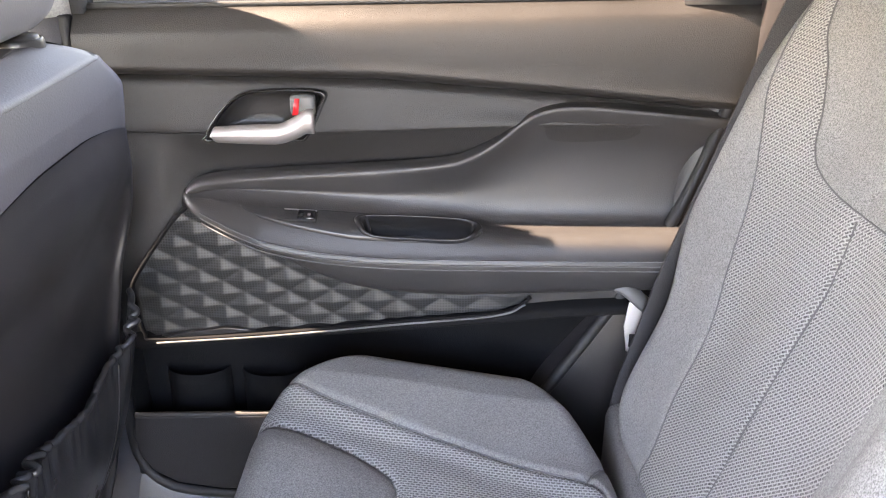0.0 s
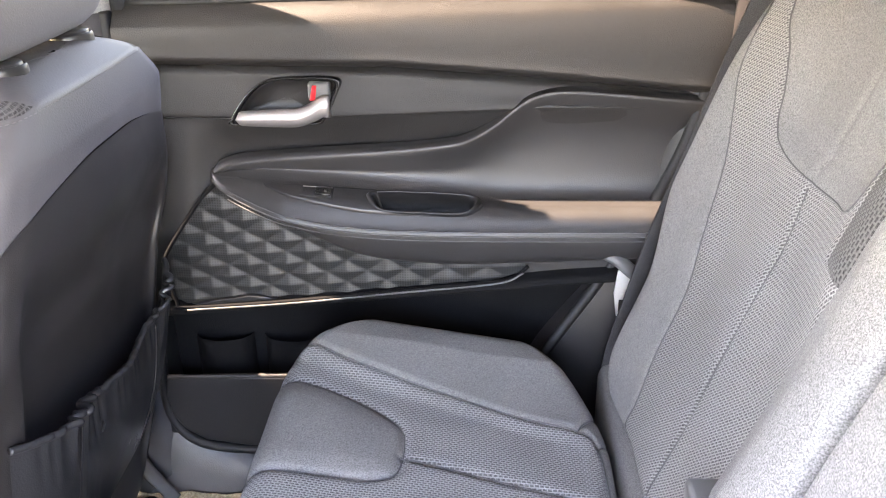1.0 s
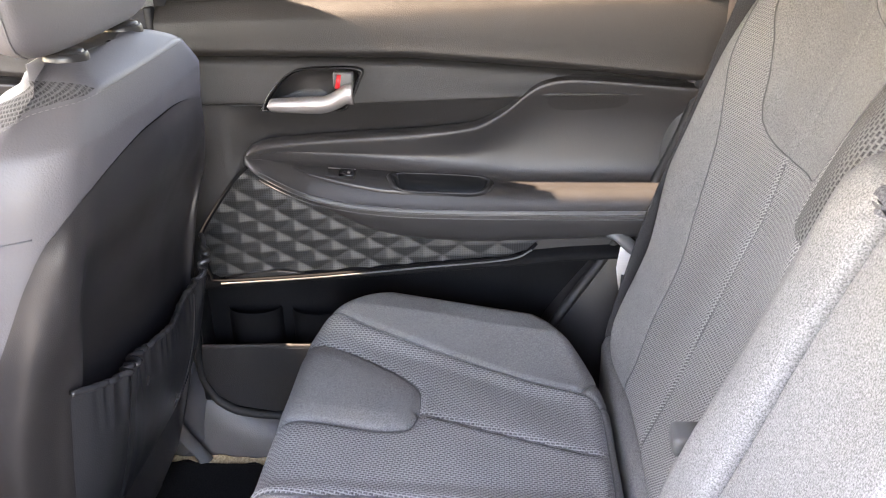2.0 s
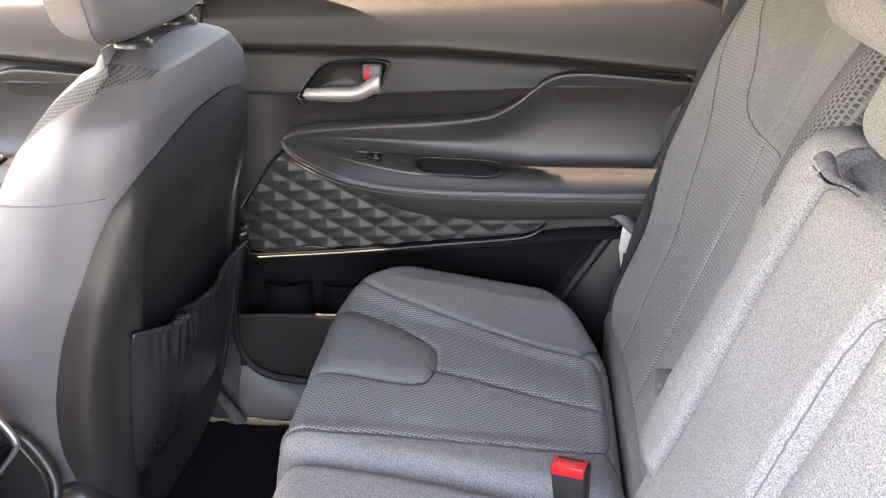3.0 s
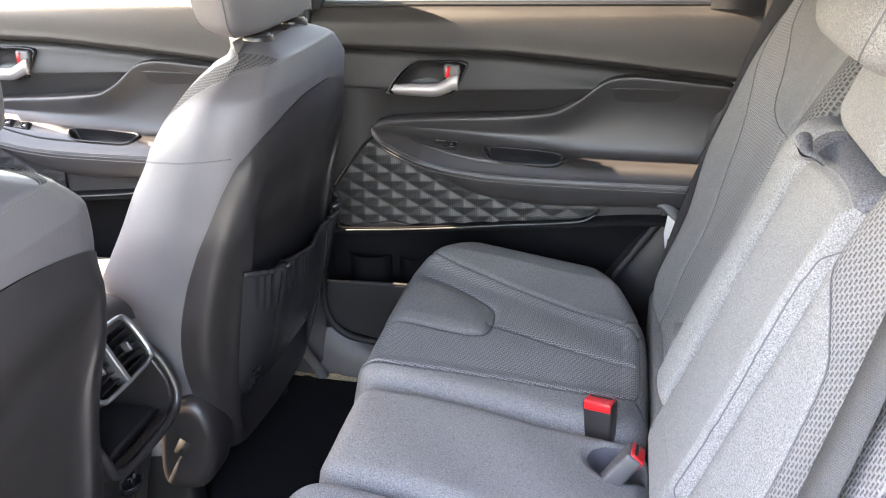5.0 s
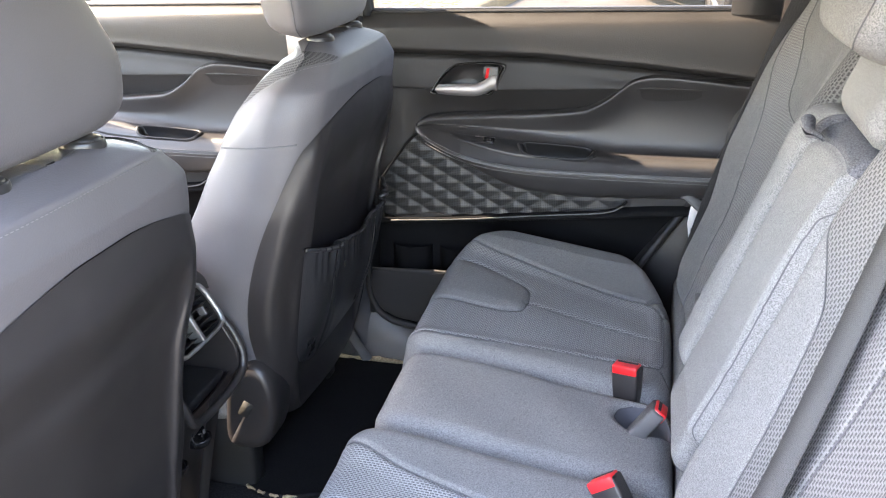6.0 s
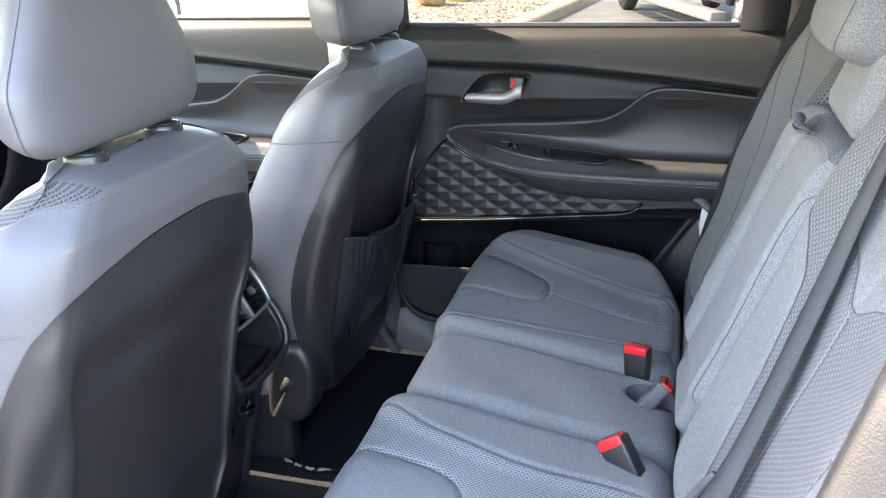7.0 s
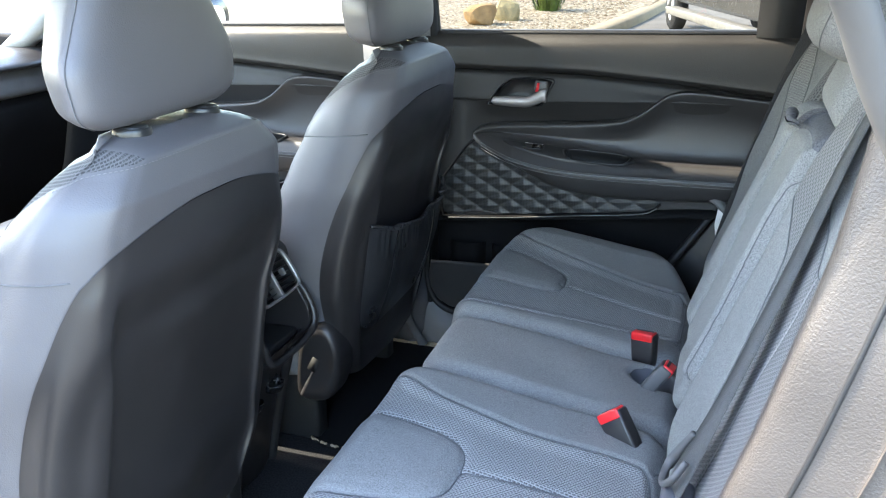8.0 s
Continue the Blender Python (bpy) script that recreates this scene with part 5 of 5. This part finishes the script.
# frayed mat edge; its sun highlights are put in as pale colour
for a, b in ((0.40, 0.47), (0.50, 0.53), (0.56, 0.61), (0.63, 0.69)):
    spots = [mat_line[int(k)] for k in np.linspace(a * (len(mat_line) - 1), b * (len(mat_line) - 1), 6)]
    tuft = tube([(x + r_mat.uniform(-0.002, 0.002), y - 0.003, FLOOR_Z + 0.010 + r_mat.uniform(0, 0.003)) for x, y in spots], [0.001, 0.0035, 0.002, 0.004, 0.002, 0.001], 7, n=3)
    part("frayed_edge", tuft, EDGE, mat, "frayed tuft with sun highlight in its colour")


# ---------------------------------------------------------------- belts and buckles
def webbing(parent, points, across, width=0.047, mat=None, label="", thick=0.0012):
    line = smooth_line(points, 10)
    acr = smooth_line(across, 10)
    rows = []
    for p, a in zip(line, acr):
        a = a / np.linalg.norm(a)
        n = np.cross(a, [0, 0, 1.0])
        n = n / np.linalg.norm(n) * thick
        q = [p - a * width / 2 + n, p - a * width / 2 * 0.96 + n * 1.4, p + a * width / 2 * 0.96 + n * 1.4, p + a * width / 2 + n, p + a * width / 2 - n, p - a * width / 2 - n, p - a * width / 2 + n]
        rows.append(q)
    return part("webbing", loft(rows, caps=True), mat or BELT, parent, label)


PALE_STEEL = material("brushed_steel", (0.75, 0.74, 0.73), 0.45, 0.7)
belt = thing("seat_belt", "dark woven seat belt hanging beside the rear backrest", "seat belt", (0.25, 1.03, 0.9), "seat belts")
webbing(belt, [(0.460, 0.975, 1.52), (0.378, 0.990, 1.30), (0.318, 0.998, 1.12), (0.272, 1.002, 0.96), (0.248, 1.005, 0.86), (0.232, 1.005, 0.76), (0.226, 1.00, 0.69)], [(1, 0.2, -0.35)] * 2 + [(1, 0.7, -0.35)] + [(1, 0.6, -0.3)] * 2 + [(1, 0.1, -0.12)] * 2, 0.05)
tong = part("tongue", plate([(0.217, 0.862), (0.221, 0.899), (0.235, 0.902), (0.241, 0.879), (0.245, 0.832), (0.238, 0.820), (0.223, 0.824)], 1, 1.018, 1.021, 0.001), PALE_STEEL, belt, "steel belt tongue")
part("tongue_slot", box((0.225, 1.0165, 0.832), (0.236, 1.0175, 0.852), 0.0004), BLACK, tong)
part("tongue_cover", tube([(0.202, 1.03, 0.922), (0.217, 1.022, 0.918), (0.237, 1.018, 0.901), (0.249, 1.022, 0.891)], 0.011, 10, flat=0.6), PALE_GREY, belt, "grey plastic tongue grip")

belt = thing("seat_belt", "dark grey woven seat belt lying across the rear backrest", "seat belt", (0.3, 0.05, 0.9), "seat belts")
def on_b(y, z, off=0.045):
    return (0.256 + 0.36 * (z - 0.82) - off, y, z)
webbing(belt, [on_b(0.165, 1.42, 0.02), on_b(0.110, 1.28, 0.045), on_b(0.040, 1.12, 0.05), on_b(-0.015, 0.985, 0.055), on_b(-0.042, 0.90, 0.06), on_b(-0.050, 0.845, 0.06)], [(-0.15, 1, -0.42)] * 2 + [(-0.25, 1, -0.38)] * 2 + [(-0.4, 1, -0.3)] * 2, 0.047, BELT_GREY)
grip = part("tongue_grip", tube([on_b(-0.060, 0.908, 0.066), on_b(-0.068, 0.888, 0.072), on_b(-0.054, 0.870, 0.076), on_b(-0.026, 0.866, 0.076), on_b(-0.010, 0.876, 0.074), on_b(-0.010, 0.898, 0.070)], 0.0052, 12, flat=0.8), GREY, belt, "grey plastic tongue grip")
part("grip_stem", tube([on_b(-0.016, 0.922, 0.066), on_b(-0.011, 0.895, 0.070), on_b(-0.004, 0.866, 0.072)], [0.004, 0.006, 0.007], 10), GREY, grip)
part("tongue", plate([(-0.030, 0.826), (-0.028, 0.866), (-0.006, 0.868), (0.004, 0.836), (-0.004, 0.822)], 0, 0.199, 0.202, 0.001), SATIN, belt, "steel belt tongue")
part("anchor_cover", box((0.195, -0.075, 0.795), (0.235, -0.02, 0.86), 0.01, 3), VINYL, belt)


def buckle(base, tip, width, deep, label, cover, wide):
    """A belt buckle: black cover and red press button at its end; wide is the way of its broad side."""
    b = thing("belt_buckle", label, "belt buckle", base, "belt buckles")
    up = (Vector(tip) - Vector(base)).normalized()
    broad = (Vector(wide) - up * Vector(wide).dot(up)).normalized()
    thin = up.cross(broad)
    m = Matrix.Translation(tip) @ Matrix((broad, thin, up)).transposed().to_4x4()
    length = (Vector(tip) - Vector(base)).length
    bm = box((-width / 2, -deep / 2, -length), (width / 2, deep / 2, 0), 0.005, 3)
    for v in bm.verts:
        v.co.x *= 1 - 0.18 * (-v.co.z / length) ** 2
    bm.transform(m)
    part("cover", bm, cover, b, "")
    bm = box((-width / 2 + 0.0025, -deep / 2 - 0.0008, -0.013), (width / 2 - 0.0025, deep / 2 - 0.004, 0.0025), 0.0025)
    bm.transform(m)
    part("release_button", bm, RED, b, "red release button")
    bm = box((-width / 2 + 0.006, deep / 2 - 0.013, 0.0015), (width / 2 - 0.006, deep / 2 - 0.008, 0.0032), 0.0005)
    bm.transform(m)
    part("tongue_slot", bm, BLACK, b)
    return b


buckle((0.124, 0.500, 0.735), (0.120, 0.506, 0.806), 0.046, 0.027, "black belt buckle with red button standing between cushions", SHELL, (1, -0.35, 0))
buckle((0.128, 0.395, 0.735), (0.172, 0.402, 0.798), 0.044, 0.024, "grey belt buckle with red button lying in its recess", GREY, (0.2, 1, 0))
buckle((0.142, 0.192, 0.742), (0.101, 0.217, 0.800), 0.044, 0.028, "black belt buckle with red button leaning out between cushions", SHELL, (0.9, -0.25, 0.5))

# ---------------------------------------------------------------- dashboard and windscreen
dash = thing("dashboard", "dark dashboard with pale grey fascia", "dashboard", (-1.75, 0.36, 0.9))
def across(profile, y0=-0.33, y1=1.06, n=8):
    return loft([[(x, y, z) for x, z in smooth_line(profile, 5)] for y in np.linspace(y0, y1, n)])
part("top_pad", across([(-2.15, 1.16), (-1.9, 1.20), (-1.68, 1.205), (-1.60, 1.185), (-1.585, 1.168), (-1.62, 1.16)]), SHELL, dash)
part("fascia", across([(-1.62, 1.162), (-1.60, 1.13), (-1.595, 1.10), (-1.63, 1.085)]), GREY, dash, "pale grey fascia band")
part("lower_dash", across([(-1.62, 1.09), (-1.60, 1.05), (-1.62, 0.95), (-1.68, 0.80), (-1.85, 0.62), (-2.1, 0.45)]), DOOR_LOW, dash)
windscreen = tagged(part("window_1", loft([[(-1.95, y, 1.18), (-1.6, y, 1.36), (-1.25, y, 1.515)] for y in np.linspace(-0.26, 0.97, 5)]), CLEAR), "clear raked windscreen", "window", kind="structure")
windscreen.visible_shadow = False
mirror = thing("door_mirror", "black door mirror outside the front window", "mirror", (-1.27, 1.33, 1.2))
rows = []
for t in np.linspace(0, 1, 14):
    s = (1 - t ** 3) ** 0.5
    rows.append([(-1.245 - 0.11 * t, 1.30 + 0.095 * s * math.copysign(abs(math.cos(a)) ** 0.7, math.cos(a)), 1.268 + 0.062 * s * math.copysign(abs(math.sin(a)) ** 0.8, math.sin(a))) for a in np.linspace(0, 2 * math.pi, 33)])
part("housing", loft(rows, caps=True), GLOSS, mirror)
part("mirror_glass", loft([[(-1.2435, 1.30 + 0.072 * k * math.copysign(abs(math.cos(a)) ** 0.7, math.cos(a)), 1.268 + 0.040 * k * math.copysign(abs(math.sin(a)) ** 0.8, math.sin(a))) for a in np.linspace(0, 2 * math.pi, 33)] for k in (1, 0.5, 0.02)]), STEEL, mirror, "mirror glass")
part("arm", box((-1.33, 1.14, 1.20), (-1.27, 1.27, 1.24), 0.012), GLOSS, mirror)


# ---------------------------------------------------------------- outside
GROUND = grained("pale_asphalt", (0.20, 0.185, 0.165), 0.9, 60, 0.4, 0.2, 0.3, 1.5)
GRAVEL = material("gravel", (0.4, 0.36, 0.3), 0.9)
at_n = node(GRAVEL, "ShaderNodeTexCoord").outputs["Object"]
peb = node(GRAVEL, "ShaderNodeTexVoronoi", Scale=17.0)
wire(GRAVEL, at_n, peb.inputs["Vector"])
wire(GRAVEL, ramp(GRAVEL, peb.outputs["Color"], [(0.2, (0.16, 0.115, 0.065)), (0.5, (0.30, 0.24, 0.16)), (0.8, (0.46, 0.40, 0.31))]), shaded(GRAVEL).inputs["Base Color"])
bmp = node(GRAVEL, "ShaderNodeBump", Strength=1.0, Distance=0.03)
wire(GRAVEL, peb.outputs["Distance"], bmp.inputs["Height"])
wire(GRAVEL, bmp.outputs["Normal"], shaded(GRAVEL).inputs["Normal"])
structure("ground", mesh_of("ground", [(-400, -400, 0), (400, -400, 0), (400, 400, 0), (-400, 400, 0)], [(0, 1, 2, 3)], smooth=False), GROUND, "sunlit grey asphalt of the car park", "ground")
structure("ground_2", mesh_of("bed", [(-60, 9.0, 0.10), (-2.35, 9.0, 0.10), (-1.9, 14, 0.12), (-1.7, 18, 0.14), (-1.4, 60, 0.6), (-60, 60, 0.6)], [(0, 1, 2, 3, 4, 5)], smooth=False), GRAVEL, "tan gravel bed beside the car park", "gravel")
KERB = grained("kerb_concrete", (0.34, 0.28, 0.19), 0.85, 90, 0.4, 0.15, 0.3, 3)
kerb_line = [(-2.45, 6.0), (-2.25, 10.0), (-1.92, 14.2), (-1.68, 18.0), (-1.5, 26.0), (-1.3, 60.0)]
structure("trim_6", loft([[(x - 0.17, y, 0.0), (x - 0.17, y, 0.14), (x + 0.14, y, 0.15), (x + 0.17, y, 0.12), (x + 0.19, y, 0.0)] for x, y in smooth_line(kerb_line, 8)]), KERB, "pale concrete kerb round the gravel bed", "kerb")
rng = np.random.default_rng(4)


def boulder(at, size, colour, label, seed):
    r = np.random.default_rng(seed)
    bm = bmesh.new()
    bmesh.ops.create_icosphere(bm, subdivisions=3, radius=1.0)
    cuts = [Vector(v).normalized() for v in r.normal(size=(11, 3))]
    for v in bm.verts:
        for c in cuts:
            k = v.co.dot(c) - 0.72
            if k > 0:
                v.co -= c * k
        v.co += v.co.normalized() * 0.05 * noise.noise(v.co * 3)
        v.co = Vector((v.co.x * size[0], v.co.y * size[1], v.co.z * size[2])) + Vector(at)
    for f in bm.faces:
        f.smooth = False
    m = grained("boulder_stone", colour, 0.9, 40, 0.5, 0.25, 0.3, 6)
    return tagged(part("boulder", bm, m), label, "rock", "boulders in the gravel")


boulder((-4.05, 13.75, 0.28), (0.36, 0.32, 0.25), (0.36, 0.23, 0.11), "tan boulder lying on gravel", 3)
boulder((-3.80, 14.6, 0.28), (0.27, 0.25, 0.33), (0.36, 0.30, 0.17), "pale yellow boulder lying on gravel", 8)
LEAF = grained("grass_blade", (0.11, 0.16, 0.025), 0.6, 30, 0.1, 0.4)
verts, faces = [], []
for k in range(260):
    a, r0 = rng.uniform(0, 6.28), rng.uniform(0, 0.28)
    base = np.array([-3.55 + r0 * math.cos(a), 16.9 + r0 * math.sin(a), 0.13])
    h, out = rng.uniform(0.4, 0.9), rng.uniform(0.1, 0.6)
    side = np.array([-math.sin(a), math.cos(a), 0]) * 0.012
    pts = [base, base + [out * 0.35 * math.cos(a), out * 0.35 * math.sin(a), h * 0.6], base + [out * math.cos(a), out * math.sin(a), h * 0.85]]
    b = len(verts)
    for p, w in zip(pts, (1, 0.8, 0.1)):
        verts += [p - side * w, p + side * w]
    faces += [(b, b + 1, b + 3, b + 2), (b + 2, b + 3, b + 5, b + 4)]
tagged(part("grass_tuft", mesh_of("grass_tuft", verts, faces), LEAF), "yellow-green ornamental grass tuft on gravel", "grass", kind="stuff")
# loose pebbles in relief on the bed
verts, faces = [], []
for k in range(5200):
    x, y = rng.uniform(-9.5, -2.1), rng.uniform(11.5, 21)
    if x > np.interp(y, [10, 14.2, 18, 26], [-2.5, -2.15, -1.9, -1.75]):
        continue
    s = rng.uniform(0.018, 0.045)
    z = np.interp(y, [9, 14, 18, 60], [0.10, 0.12, 0.14, 0.6])
    b = len(verts)
    turn = rng.uniform(0, 6.28)
    for q in range(4):
        a = turn + q * 1.571
        verts.append((x + s * math.cos(a) * rng.uniform(0.7, 1.2), y + s * math.sin(a) * rng.uniform(0.7, 1.2), z + s * 0.15))
    verts += [(x, y, z + s * 0.75), (x, y, z - s * 0.3)]
    for q in range(4):
        faces += [(b + q, b + (q + 1) % 4, b + 4), (b + (q + 1) % 4, b + q, b + 5)]
PEBBLE = material("pebbles", (0.45, 0.38, 0.28), 0.85)
geo = node(PEBBLE, "ShaderNodeNewGeometry")
wire(PEBBLE, ramp(PEBBLE, geo.outputs["Random Per Island"], [(0.0, (0.13, 0.09, 0.05)), (0.5, (0.31, 0.25, 0.165)), (1.0, (0.50, 0.44, 0.35))]), shaded(PEBBLE).inputs["Base Color"])
tagged(part("pebbles", mesh_of("pebbles", verts, faces, smooth=False), PEBBLE), "loose tan pebbles over the bed", "gravel", kind="stuff")


def parked_car():
    """A dark off-roader seen low through the window: body side, running board, wheels."""
    car = thing("parked_car", "dark grey parked off-road car with pale running board", "car", (0.2, 13.9, 0))
    # length along u, away from the kerb end; side faces the camera
    o, u = Vector((-1.00, 14.85, 0)), Vector((0.319, -0.948, 0)).normalized()
    n = Vector((-u.y, u.x, 0))
    if n.y > 0:
        n = -n
    m = Matrix((( u.x, -n.x, 0, o.x), (u.y, -n.y, 0, o.y), (0, 0, 1, 0), (0, 0, 0, 1)))
    paint = grained("dark_car_paint", (0.05, 0.05, 0.052), 0.25, 40, 0.02)
    tyre, rim = BLACK_TYRE, SATIN
    prof = [(-0.95, 0.55), (-0.90, 0.95), (-0.6, 1.08), (0.5, 1.15), (1.0, 1.75), (5.6, 1.80), (6.3, 1.1), (6.3, 0.55), (5.87, 0.5), (5.75, 0.75), (5.4, 0.86), (5.05, 0.75), (4.93, 0.5), (0.45, 0.5), (0.33, 0.75), (0.0, 0.86), (-0.33, 0.75), (-0.45, 0.52)]
    bm = plate(prof, 1, 0.0, 1.75, 0.05, 2)
    bm.transform(m)
    part("body", bm, paint, car)
    bm = box((0.42, -0.16, 0.31), (4.9, 0.05, 0.43), 0.02)
    bm.transform(m)
    part("running_board", bm, KERB_GREY, car, "pale grey running board")
    for x in (0.0, 5.4):
        for y in (0.03, 1.50):
            t = tube([(x, y, 0.37), (x, y + 0.03, 0.37), (x, y + 0.19, 0.37), (x, y + 0.22, 0.37)], [0.33, 0.37, 0.37, 0.33], 36, smooth=False)
            t.transform(m)
            w = part("wheel", t, tyre, car, "black tyre")
            r = tube([(x, y - 0.008, 0.37), (x, y + 0.05, 0.37)], [0.25, 0.23], 30, smooth=False)
            r.transform(m)
            part("rim", r, rim, w, "silver wheel rim")
            for k in range(6):
                a = k * math.pi / 3
                s = tube([(x + 0.04 * math.cos(a), y - 0.015, 0.37 + 0.04 * math.sin(a)), (x + 0.235 * math.cos(a), y - 0.012, 0.37 + 0.235 * math.sin(a))], [0.05, 0.035], 8, flat=0.3)
                s.transform(m)
                part("spoke", s, SATIN, w)
    return car


BLACK_TYRE = grained("tyre_rubber", (0.035, 0.034, 0.033), 0.85, 60, 0.3)
KERB_GREY = grained("running_board_grey", (0.26, 0.245, 0.215), 0.5, 80, 0.1)
parked_car()
